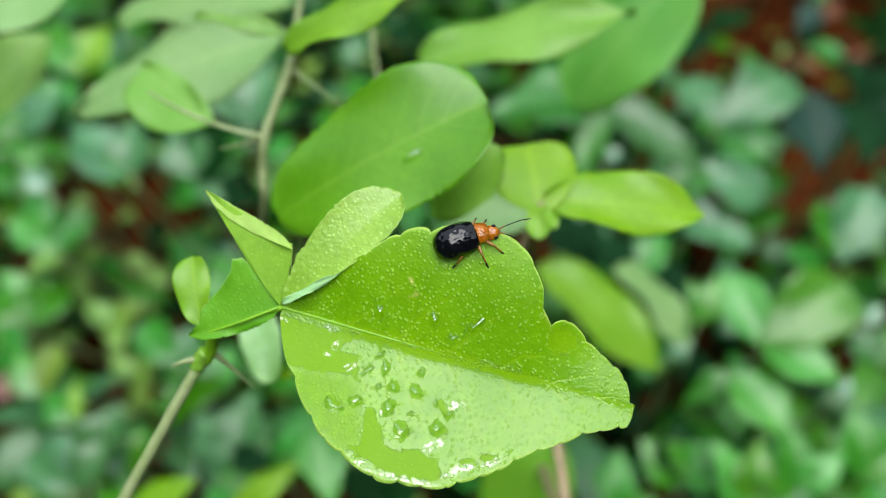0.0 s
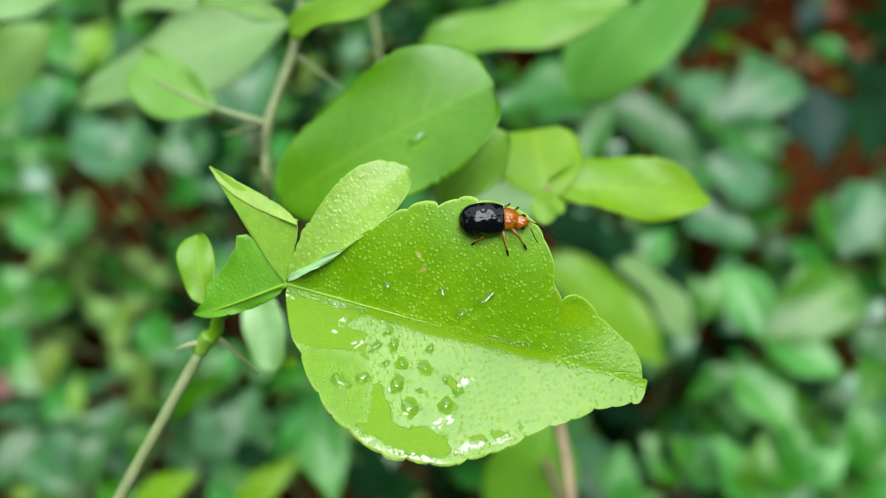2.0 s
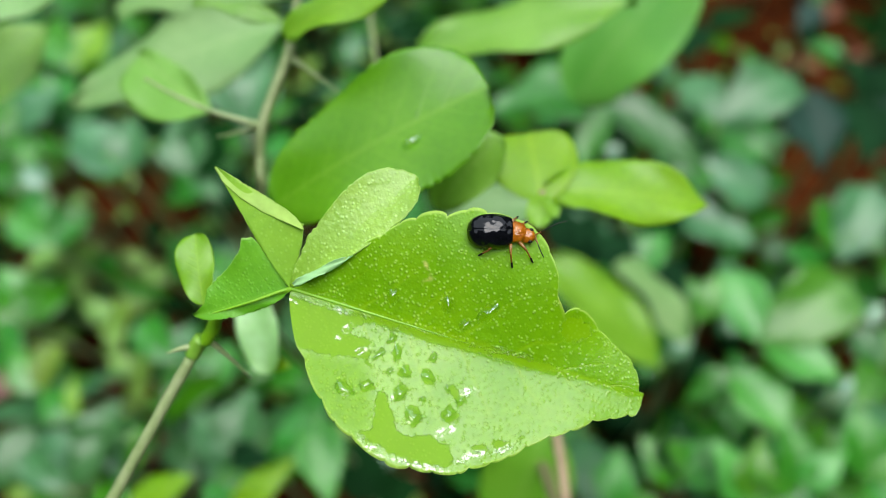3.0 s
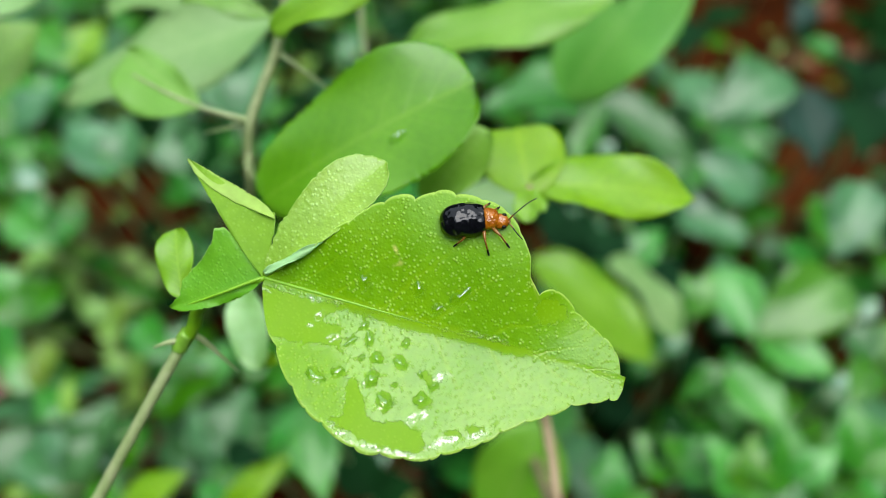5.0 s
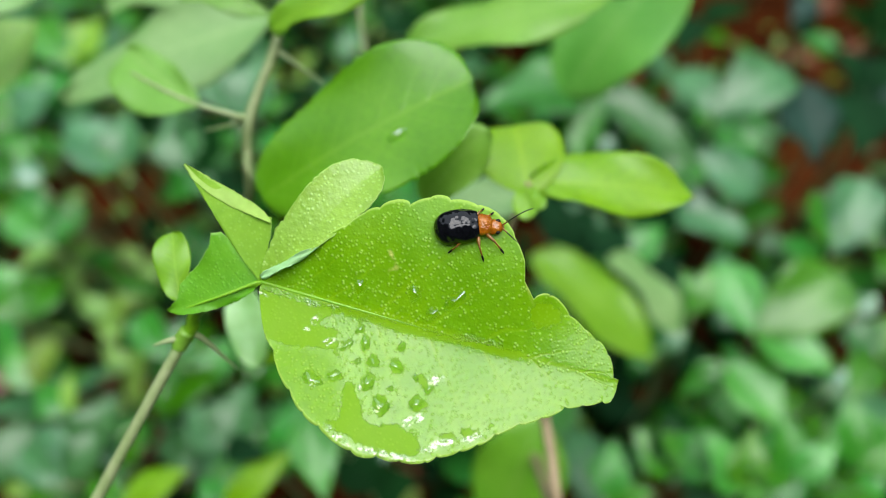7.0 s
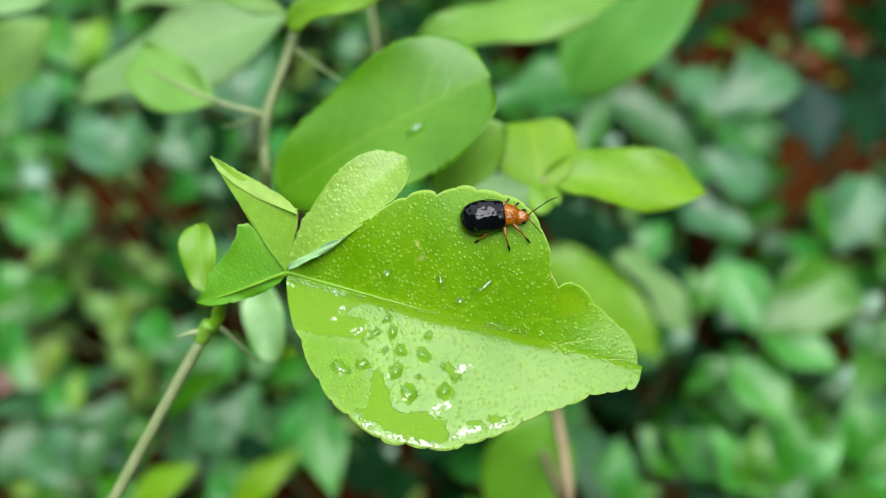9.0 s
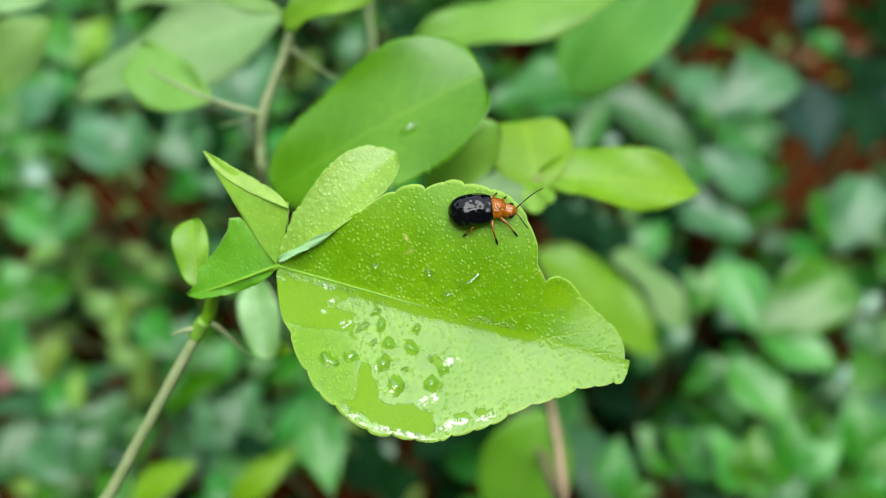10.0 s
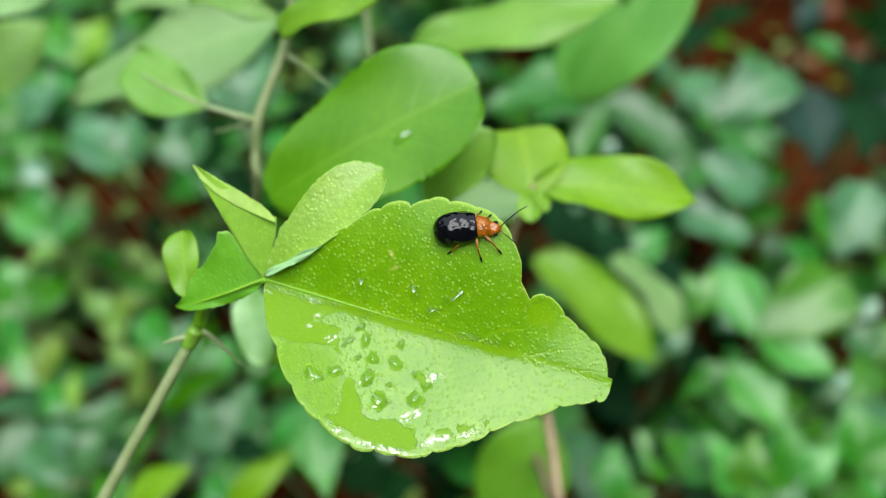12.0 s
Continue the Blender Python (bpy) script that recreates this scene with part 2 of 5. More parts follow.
OLIVE = leaf_material("olive_herb_leaf", (0.13, 0.30, 0.03), (0.24, 0.45, 0.06), (0.28, 0.48, 0.09), rough=0.5, coat=0.2, through_light=0.3, patch=60, vary=1.0)
FLESHY = leaf_material("dry_pink_leaf", (0.42, 0.22, 0.2), (0.55, 0.34, 0.3), (0.5, 0.3, 0.22), rough=0.6, through_light=0.15, patch=60)
DRY = leaf_material("dead_leaf", (0.14, 0.05, 0.022), (0.26, 0.11, 0.05), (0.3, 0.16, 0.08), rough=0.7, through_light=0.1, patch=60, vary=1.0)
STEM_GREEN = plain_material("green_stem", (0.22, 0.31, 0.11), (0.34, 0.40, 0.20), rough=0.5, scale=500, depth=0.0001)
STEM_YOUNG = plain_material("young_green_stem", (0.13, 0.32, 0.02), (0.21, 0.41, 0.045), rough=0.5, scale=500, depth=0.0001)
STEM_GREY = plain_material("greyish_twig", (0.13, 0.18, 0.06), (0.23, 0.28, 0.12), rough=0.6, scale=600, depth=0.0001)
STEM_BROWN = plain_material("brown_stem", (0.28, 0.22, 0.12), (0.40, 0.30, 0.18), rough=0.65, scale=500, depth=0.0001)
# red soil and crumbs, tones lowered to hold the shade under the plants
SOIL = plain_material("red_soil", (0.010, 0.0026, 0.0008), (0.085, 0.020, 0.0030), rough=0.9, scale=35, bump=0.8, depth=0.004, spec=0.04)
CLOD = plain_material("soil_clod", (0.018, 0.005, 0.0015), (0.085, 0.021, 0.004), rough=0.85, scale=120, bump=0.6, depth=0.001, spec=0.05)
SHELL = plain_material("black_shell", (0.0025, 0.0025, 0.004), (0.004, 0.004, 0.006), rough=0.10, scale=800, bump=0.9, depth=0.0005, coat=0.85, spec=0.01, coat_ior=1.5, grit=0.01, detail=1.0)
ORANGE = plain_material("orange_shell", (0.25, 0.068, 0.002), (0.42, 0.135, 0.005), rough=0.25, scale=1500, bump=0.9, depth=0.00028, coat=0.45, grit=0.05, detail=2.0)
LEG = plain_material("orange_leg", (0.14, 0.055, 0.005), (0.26, 0.115, 0.013), rough=0.35, scale=2500, bump=0.1, depth=0.00003, coat=0.3)
BLACK = plain_material("black_chitin", (0.006, 0.005, 0.005), (0.010, 0.008, 0.007), rough=0.35, scale=2500, bump=0.1, depth=0.00003, coat=0.15, spec=0.2)
WATER = water_material()
BANK = leaf_material("added_bush", (0.02, 0.06, 0.015), (0.04, 0.10, 0.025), (0.05, 0.1, 0.03), rough=0.7, through_light=0.1, patch=3)


# ---- builders ----
def thing(name, at, label, category, group="", kind=""):
    ob = new(name)
    ob.empty_display_size = 0.01
    ob.location = at
    return tagged(ob, label, category, group, kind)


def mesh_data(name, verts, faces, material, smooth=True):
    me = bpy.data.meshes.new(name)
    me.from_pydata([tuple(v) for v in verts], [], faces)
    me.materials.append(material)
    if smooth:
        me.shade_smooth()
    me.update()
    return me


def part(name, me, parent, label="", m=None):
    """Link a mesh under a thing or a part; m is its pose in the world."""
    ob = new(name, me)
    ob.parent = parent
    if m is not None:
        up = parent.matrix_basis if parent.parent is None else parent.parent.matrix_basis @ parent.matrix_basis
        ob.matrix_basis = up.inverted() @ m
    if label:
        tagged(ob, label)
    return ob


def frame_of(base, tip, facing):
    """A pose at base with x towards tip and z as near as may be to facing."""
    x = (Vector(tip) - Vector(base)).normalized()
    y = Vector(facing).cross(x).normalized()
    z = x.cross(y)
    m = Matrix((x, y, z)).transposed().to_4x4()
    m.translation = base
    return m


def oval(peak=0.45, blunt=0.7):
    """Half the width of a leaf along its length, 0 to 1 high."""
    a = blunt
    b = a * (1 - peak) / peak
    top = peak ** a * (1 - peak) ** b
    return lambda u: (np.clip(u, 0, 1) ** a * np.clip(1 - u, 0, 1) ** b) / top


def leaf_sheet(name, length, up, low, material, nu=30, nv=6, fold=0.2, arch=0.06, wave=0.02, teeth=0, tooth=0.0, thick=0.00018, height=None, water=None, seed=0, lobes=None):
    """A leaf blade along x. up(u), low(u): its half widths in metres on both sides of the midrib; lobes: two rules for how far the rim bulges between its notches."""
    u = np.linspace(0.004, 1.0, nu + 1)
    v = np.linspace(-1, 1, 2 * nv + 1)
    v = np.sign(v) * np.abs(v) ** 0.9
    U, V = np.meshgrid(u, v, indexing="ij")
    half = np.where(V > 0, up(U), low(U)) + length * 0.004
    X, Y = U * length, V * half
    if lobes:
        Y = Y + np.sign(V) * np.abs(V) ** 9 * np.where(V > 0, lobes[0](U), lobes[1](U))
    if teeth:
        # rounded teeth, counted along each rim
        for side in (1, -1):
            h = up(u) if side > 0 else low(u)
            run = np.concatenate([[0], np.cumsum(np.hypot(np.diff(u * length), np.diff(h)))])
            beat = np.pi * (run / length * teeth + 0.32 * np.sin(u * 19 + side + seed) + 0.25 * np.sin(u * 37 + seed))
            cut = tooth * length * (0.65 + 0.3 * np.sin(u * 17 + 3 * side) + 0.25 * np.sin(u * 41 + side)) * (1 - np.abs(np.sin(beat))) * np.clip(h / (0.035 * length), 0, 1)
            dx, dh = np.gradient(u * length), np.gradient(h)
            ds = np.hypot(dx, dh) + 1e-12
            cut = cut * np.clip(1.7 * dx / ds - 0.5, 0.0, 1)
            pull = np.where(V * side > 0, np.abs(V) ** 10, 0) * cut[:, None]
            X, Y = X + pull * (dh / ds)[:, None], Y - side * pull * (dx / ds)[:, None]
    if height is not None:
        Z = height(X, Y)
    else:
        e = 0.04 * length
        Z = fold * (np.hypot(Y, e) - e) + arch * length * np.sin(np.pi * U)
        Z = Z + wave * length * np.sin(U * 9 + seed * 1.7 + V * 1.1) * np.abs(V) ** 2
    n, w = nu + 1, 2 * nv + 1
    topv = np.stack([X, Y, Z], -1).reshape(-1, 3)
    verts = np.concatenate([topv, topv - np.array([0, 0, thick])])
    ii, jj = np.meshgrid(np.arange(nu), np.arange(w - 1), indexing="ij")
    q = (ii * w + jj).ravel()
    faces = np.stack([q, q + w, q + w + 1, q + 1], 1)
    under = np.stack([q + 1, q + w + 1, q + w, q], 1) + n * w
    a = np.arange(nu) * w
    b = a + w - 1
    c = np.arange(w - 1)
    d = nu * w + c
    k = n * w
    rim = [np.stack([a, a + k, a + w + k, a + w], 1), np.stack([b, b + w, b + w + k, b + k], 1), np.stack([c, c + 1, c + 1 + k, c + k], 1), np.stack([d, d + k, d + 1 + k, d + 1], 1)]
    allf = np.concatenate([faces, under] + rim)
    me = mesh_data(name, verts.tolist(), allf.tolist(), material)
    uvl = me.uv_layers.new(name="leaf")
    uv = np.stack([U, V * 0.5 + 0.5], -1).reshape(-1, 2)
    uv = np.concatenate([uv, uv])
    loops = np.empty(len(me.loops), dtype=np.int32)
    me.loops.foreach_get("vertex_index", loops)
    uvl.data.foreach_set("uv", uv[loops].astype(np.float32).ravel())
    if water is not None:
        for key, rule in water.items():
            at = me.attributes.new(key, "FLOAT", "POINT")
            wv = rule(X, Y).reshape(-1)
            at.data.foreach_set("value", np.concatenate([wv, wv * 0]).astype(np.float32))
    return me


def tube(name, points, radii, material, sides=10, smooth_steps=6, rough=0.0):
    """A stem through the points (a Catmull-Rom line), with a radius at each."""
    p = [Vector(a) for a in points]
    p = [p[0] * 2 - p[1]] + p + [p[-1] * 2 - p[-2]]
    r = [radii[0]] + list(radii) + [radii[-1]]
    line = []
    for i in range(1, len(p) - 2):
        for s in range(smooth_steps):
            h = s / smooth_steps
            c = 0.5 * (2 * p[i] + (p[i + 1] - p[i - 1]) * h + (2 * p[i - 1] - 5 * p[i] + 4 * p[i + 1] - p[i + 2]) * h * h + (3 * p[i] - p[i - 1] - 3 * p[i + 1] + p[i + 2]) * h ** 3)
            line.append((c, r[i] + (r[i + 1] - r[i]) * h))
    line.append((p[-2], r[-2]))
    verts, faces = [], []
    ref = Vector((0.3, 0.5, 0.8))
    for i, (c, rad) in enumerate(line):
        d = (line[min(i + 1, len(line) - 1)][0] - line[max(i - 1, 0)][0]).normalized()
        a = d.cross(ref).normalized()
        b = d.cross(a)
        for k in range(sides):
            t = 2 * math.pi * k / sides
            g = rad * (1 + rough * noise.noise(Vector((i * 0.7, k * 1.3, rad * 900))))
            verts.append(c + (a * math.cos(t) + b * math.sin(t)) * g)
    for i in range(len(line) - 1):
        for k in range(sides):
            k2 = (k + 1) % sides
            faces.append((i * sides + k, i * sides + k2, (i + 1) * sides + k2, (i + 1) * sides + k))
    faces.append(tuple(reversed(range(sides))))
    faces.append(tuple(range((len(line) - 1) * sides, len(line) * sides)))
    return mesh_data(name, verts, faces, material)


def add_leaf(plant, base, tip, half, material, facing=(0, -0.5, 0.85), peak=0.45, blunt=0.7, shape=None, shape_low=None, half_low=None, fold=0.2, arch=0.07, wave=0.05, label="", nu=60, nv=6, teeth=11, tooth=0.011, seed=0, name="leaf"):
    length = (Vector(tip) - Vector(base)).length
    shape = shape or oval(peak, blunt)
    low = half if half_low is None else half_low
    me = leaf_sheet(name, length, lambda u: half * shape(u), lambda u: low * (shape_low or shape)(u), material, nu, nv, fold, arch, wave, teeth, tooth, seed=seed)
    return part(name, me, plant, label, frame_of(base, tip, facing))


def add_stem(plant, points, radii, material, name="stem", label="", sides=10):
    me = tube(name, points, radii, material, sides, rough=0.12)
    return part(name, me, plant, label, Matrix.Identity(4))


# ---- ground ----
def make_ground():
    """One sheet of red soil, finely uneven near the plants, that reaches the horizon."""
    rings = np.concatenate([np.linspace(0.0, 1.2, 90), np.geomspace(1.3, 900, 40)])
    spokes = 120
    verts, faces = [(0.0, 0.35, 0.0)], []
    for r in rings[1:]:
        for k in range(spokes):
            a = 2 * math.pi * k / spokes
            x, y = r * math.cos(a), 0.35 + r * math.sin(a)
            z = 0.0
            if r < 1.5:
                z = 0.010 * noise.noise(Vector((x * 9, y * 9, 0))) + 0.005 * noise.noise(Vector((x * 35, y * 35, 3)))
            verts.append((x, y, z))
    for k in range(spokes):
        faces.append((0, 1 + k, 1 + (k + 1) % spokes))
    for i in range(len(rings) - 2):
        for k in range(spokes):
            a, b = 1 + i * spokes + k, 1 + i * spokes + (k + 1) % spokes
            faces.append((a, a + spokes, b + spokes, b))
    ob = new("ground", mesh_data("ground", verts, faces, SOIL))
    tagged(ob, "red-brown soil between the low plants, darkened for their shade", "soil", kind="structure")


make_ground()


def make_clods():
    """Crumbs of soil."""
    rng = random.Random(4)
    verts, faces = [], []
    for _ in range(900):
        x, y = rng.uniform(-0.5, 0.5), rng.uniform(0.05, 0.85)
        s = rng.uniform(0.002, 0.007)
        o = len(verts)
        for a in ((1, 0, 0), (-1, 0, 0), (0, 1, 0), (0, -1, 0), (0, 0, 1), (0, 0, -1)):
            verts.append((x + a[0] * s * rng.uniform(0.6, 1.2), y + a[1] * s * rng.uniform(0.6, 1.2), 0.004 + a[2] * s * rng.uniform(0.5, 0.9)))
        for f in ((0, 2, 4), (2, 1, 4), (1, 3, 4), (3, 0, 4), (2, 0, 5), (1, 2, 5), (3, 1, 5), (0, 3, 5)):
            faces.append(tuple(o + i for i in f))
    ob = new("soil_crumbs", mesh_data("soil_crumbs", verts, faces, CLOD, smooth=False))
    tagged(ob, "loose crumbs of red-brown soil", "soil", kind="stuff")


make_clods()


def make_bank():
    """Unseen bushes added to close the place all round and block low sky light."""
    verts, faces = [], []
    n, h = 96, 14
    for j in range(h + 1):
        for i in range(n):
            a = 2 * math.pi * i / n
            f = j / h
            r = 1.5 + 0.25 * noise.noise(Vector((math.cos(a) * 4, math.sin(a) * 4, f * 3))) + 0.25 * f
            near = 0.5 - 0.5 * math.sin(a)
            top = 1.35 + 0.95 * near ** 1.5 + 0.25 * noise.noise(Vector((math.cos(a) * 6, math.sin(a) * 6, 7)))
            verts.append((r * math.cos(a), r * math.sin(a), -0.03 + top * f))
    for j in range(h):
        for i in range(n):
            b = (i + 1) % n
            faces.append((j * n + i, j * n + b, (j + 1) * n + b, (j + 1) * n + i))
    me = mesh_data("backdrop", verts, faces, BANK)
    me.uv_layers.new(name="leaf")
    tagged(new("backdrop", me), "unseen dark green bushes added to block low light", "bushes", kind="structure")


make_bank()

# ---- the citrus shoot with the large wet leaf ----
LEAF_LENGTH = 0.0436
LEAF_HOME = pose(-0.02229, 0.05309, 0.33124, 35.67, 5.67, -14.36)


# notches of the scalloped rim: along and across the blade, and the bulge up to the next notch (millimetres)
UPPER_RIM = ((0.0, 0.3, 0.0), (5.3, 5.2, 0.45), (8.6, 8.7, 0.22), (10.3, 10.75, 0.35), (11.9, 11.7, 0.8), (15.2, 12.95, 0.3), (17.2, 14.35, 0.5), (19.5, 14.7, 0.35), (22.6, 14.9, 0.35), (25.5, 14.4, 0.2), (27.3, 13.2, 0.12), (27.7, 12.5, 0.25), (29.6, 10.0, 0.0), (30.1, 8.1, 0.0), (31.7, 6.4, 0.45), (33.4, 7.2, 0.5), (36.2, 5.6, 0.22), (38.3, 4.6, 0.2), (40.1, 3.55, 0.45), (41.7, 2.3, 0.55), (42.9, 0.15, 0.0), (43.6, 0.05, 0.0))
LOWER_RIM = ((0.0, 0.3, 0.1), (1.5, 3.4, 0.1), (3.0, 5.75, 0.06), (4.4, 6.8, 0.6), (7.7, 10.15, 0.4), (9.9, 12.1, 0.35), (12.1, 12.95, 0.42), (16.4, 14.35, 0.5), (19.2, 14.2, 0.3), (21.8, 14.05, 0.3), (24.6, 13.4, 0.3), (25.6, 12.55, 0.35), (27.9, 11.4, 0.32), (29.6, 10.3, 0.4), (31.2, 8.9, 0.25), (33.6, 7.05, 0.3), (35.9, 5.7, 0.4), (38.2, 4.0, 0.25), (40.2, 3.25, 0.3), (42.3, 2.2, 0.4), (43.35, 1.8, 0.12), (43.6, 0.9, 0.0))


def rim_line(rim):
    x, y = [k[0] * 0.001 / LEAF_LENGTH for k in rim], [k[1] * 0.001 for k in rim]
    return lambda u: np.interp(u, x, y)


def rim_lobes(rim):
    """Rounded lobes between the notches."""
    x, b = np.array([k[0] for k in rim]), np.array([k[2] for k in rim])

    def bulge(u):
        at = np.clip(u * LEAF_LENGTH * 1000, 0, 43.59)
        i = np.clip(np.searchsorted(x, at, side="right") - 1, 0, len(x) - 2)
        f = (at - x[i]) / (x[i + 1] - x[i])
        fine = 0.035 * np.abs(np.sin(at * 5.3 + 2 * np.sin(at * 1.7)))
        return (1.2 * b[i] * (4 * f * (1 - f)) ** 0.45 + fine * np.clip(at / 3, 0, 1)) * 0.001
    return bulge


upper_edge, lower_edge = rim_line(UPPER_RIM), rim_line(LOWER_RIM)


def leaf_height(x, y):
    """The blade is folded along its midrib and the upper rim bends back a little."""
    bow = 0.0009 * np.sin(np.pi * np.clip(x / LEAF_LENGTH, 0, 1))
    # the fold runs a little below the midrib over the middle of the blade
    y = y + 0.0008 * np.clip((x - 0.003) / 0.007, 0, 1) * np.clip((0.036 - x) / 0.007, 0, 1)
    s = np.hypot(y, 0.0012) - 0.0012
    ripple = 0.00009 * np.sin(x * 700 + np.abs(y) * 260) * np.clip(np.abs(y) * 200, 0, 1)
    ease = np.clip((x / LEAF_LENGTH - 0.66) / 0.22, 0, 1)
    ease = ease * ease * (3 - 2 * ease)
    return bow + ripple + np.where(y < 0, 0.36 * s, (0.24 - 0.36 * ease) * s - 18 * np.maximum(0, y - 0.007) ** 2)


def blob(x, y, cx, cy, rx, ry, turn=0.0):
    c, s = math.cos(radians(turn)), math.sin(radians(turn))
    dx, dy = x * 1000 - cx, y * 1000 - cy
    a, b = (dx * c + dy * s) / rx, (dy * c - dx * s) / ry
    return np.clip(1.15 - np.hypot(a, b), -0.3, 0.75)


# rain drops on the blade: place along and across, half widths (millimetres), turn, seed
DROPS = (
    (13.2, -2.1, 0.36, 0.62, -20, 1), (12.3, -4.2, 0.85, 0.42, 50, 2), (14.3, -3.4, 0.52, 0.88, 5, 3), (15.8, -5.2, 0.70, 0.62, 10, 4),
    (14.1, -5.6, 0.46, 0.34, 20, 5), (18.4, -4.9, 0.90, 0.58, -30, 6), (18.5, -2.7, 0.42, 0.58, 0, 7), (15.9, -7.5, 0.70, 1.0, -20, 8),
    (18.1, -9.4, 0.85, 1.1, 35, 9), (21.0, -5.5, 0.32, 0.45, 20, 10), (22.8, -6.3, 0.6, 0.6, -40, 11), (21.9, -8.2, 0.9, 0.75, 10, 12),
    (12.0, -7.8, 0.8, 0.62, 10, 13), (9.7, -8.8, 1.1, 0.75, -15, 14), (18.6, -7.4, 0.26, 0.26, 0, 15),
    (11.9, 2.7, 0.70, 0.85, 10, 16), (18.3, 3.5, 0.68, 0.85, 10, 17), (23.0, 3.9, 0.85, 1.35, -28, 18), (20.9, 1.9, 0.70, 0.56, 20, 19),
)


def within(x, y, corners):
    """How deep a place lies within a many-cornered patch, in millimetres; less than nothing outside."""
    px, py = x * 1000, y * 1000
    near, inside = np.full(x.shape, 99.0), np.zeros(x.shape, dtype=bool)
    for (ax, ay), (bx, by) in zip(corners, corners[1:] + corners[:1]):
        ex, ey = bx - ax, by - ay
        f = np.clip(((px - ax) * ex + (py - ay) * ey) / (ex * ex + ey * ey + 1e-9), 0, 1)
        near = np.minimum(near, np.hypot(px - ax - f * ex, py - ay - f * ey))
        if ay != by:
            inside ^= ((ay > py) != (by > py)) & (px < (bx - ax) * (py - ay) / (by - ay) + ax)
    return np.where(inside, near, -near)


def scar_mark(x, y):
    """A small healed scratch on the upper half, and the browned rim of the bite."""
    w = np.maximum(blob(x, y, 14.6, 7.2, 0.3, 1.3, 40), blob(x, y, 15.2, 5.7, 0.7, 0.4, 35))
    return np.clip(np.maximum(w, 0.55 * blob(x, y, 30.9, 7.3, 0.25, 1.7, 35)), 0, 1)


def glint_beads(x, y):
    """Where beads with painted glints stand on the film: the lower rim, the foot of the midrib, a few spots between."""
    w = np.zeros(x.shape)
    for cx, cy, rx, ry, turn in ((6.5, -0.7, 1.0, 0.45, -10), (7.9, -2.4, 0.55, 0.8, -30), (7.1, -3.7, 0.6, 0.3, 0), (10.2, -4.4, 0.9, 0.5, 30), (23.4, -5.3, 1.5, 0.7, 15), (17.8, -9.9, 0.5, 0.5, 0), (21.5, -10.3, 0.8, 0.6, 60), (14.6, -13.8, 2.2, 0.5, -22), (20.5, -14.1, 4.5, 0.45, 2), (26.0, -11.3, 1.8, 0.45, 22), (28.6, -10.3, 1.2, 0.4, 30), (27.0, 0.5, 3.2, 0.28, 2), (15.3, -8.1, 0.35, 0.6, 0), (12.0, -7.9, 0.4, 0.4, 0), (9.9, -9.2, 0.6, 0.35, 0), (20.6, 2.3, 0.4, 0.2, 0), (0.8, -1.3, 0.8, 0.2, -10), (12.0, -0.25, 5.0, 0.13, 1), (20.0, 0.15, 5.0, 0.14, 1), (22.6, -9.6, 0.7, 0.5, 40), (29.5, -9.6, 0.9, 0.35, 30), (24.6, -12.4, 1.0, 0.4, 20)):
        w = np.maximum(w, blob(x, y, cx, cy, rx, ry, turn))
    return w


# gaps in the water film on the large leaf: corners along and across it (millimetres)
GAPS = (
    [(13.4, -8.0), (14.2, -7.9), (15.4, -9.4), (16.6, -11.1), (18.0, -11.6), (20.3, -10.9), (21.3, -11.1), (22.7, -11.3), (23.6, -12.3), (23.3, -13.4), (20.6, -14.0), (18.2, -14.2), (16.0, -13.4), (13.6, -13.1), (12.7, -12.8), (14.1, -12.0), (13.6, -9.8)],
    [(0.2, -0.9), (6.1, -0.9), (10.9, -0.6), (8.8, -1.9), (8.5, -2.9), (10.6, -2.9), (11.8, -5.6), (10.7, -5.1), (5.9, -6.0), (3.1, -6.0), (1.0, -3.6)],
    # slope below the midrib that mirrors no sky, painted as a gap
    [(8.2, -0.4), (17.6, -0.1), (24.3, 0.0), (33.1, 0.4), (31.4, -0.8), (27.8, -0.8), (24.4, -0.7), (17.9, -1.3), (13.7, -1.0), (11.0, -1.0)],
    [(21.8, -7.3), (22.8, -7.5), (23.3, -8.6), (21.2, -8.7)],
    [(25.4, -10.8), (26.2, -10.2), (27.6, -10.6), (26.1, -11.1)],
    [(27.5, -9.6), (29.5, -9.0), (29.5, -9.9), (28.1, -10.4)],
    [(29.8, -8.3), (30.9, -8.2), (30.6, -8.9)],
    [(31.7, 5.9), (33.2, 6.7), (34.9, 6.4), (35.6, 4.8), (34.2, 3.9), (32.8, 3.5), (31.8, 4.4)],
    [(20.8, -5.2), (21.5, -4.9), (23.5, -6.6), (22.8, -6.9)],
)


def bare_gaps(x, y):
    """Depth into the gaps of the film, millimetres."""
    w = np.full(x.shape, -1.0)
    for corners in GAPS:
        w = np.maximum(w, within(x, y, corners))
    for cx, cy, rx, ry, turn, _ in DROPS:
        c, s = math.cos(radians(turn)), math.sin(radians(turn))
        dx, dy = x * 1000 - cx, y * 1000 - cy
        w = np.maximum(w, (1 - np.hypot((dx * c + dy * s) / rx, (dy * c - dx * s) / ry)) * min(rx, ry))
    return np.clip(w, -1, 1)


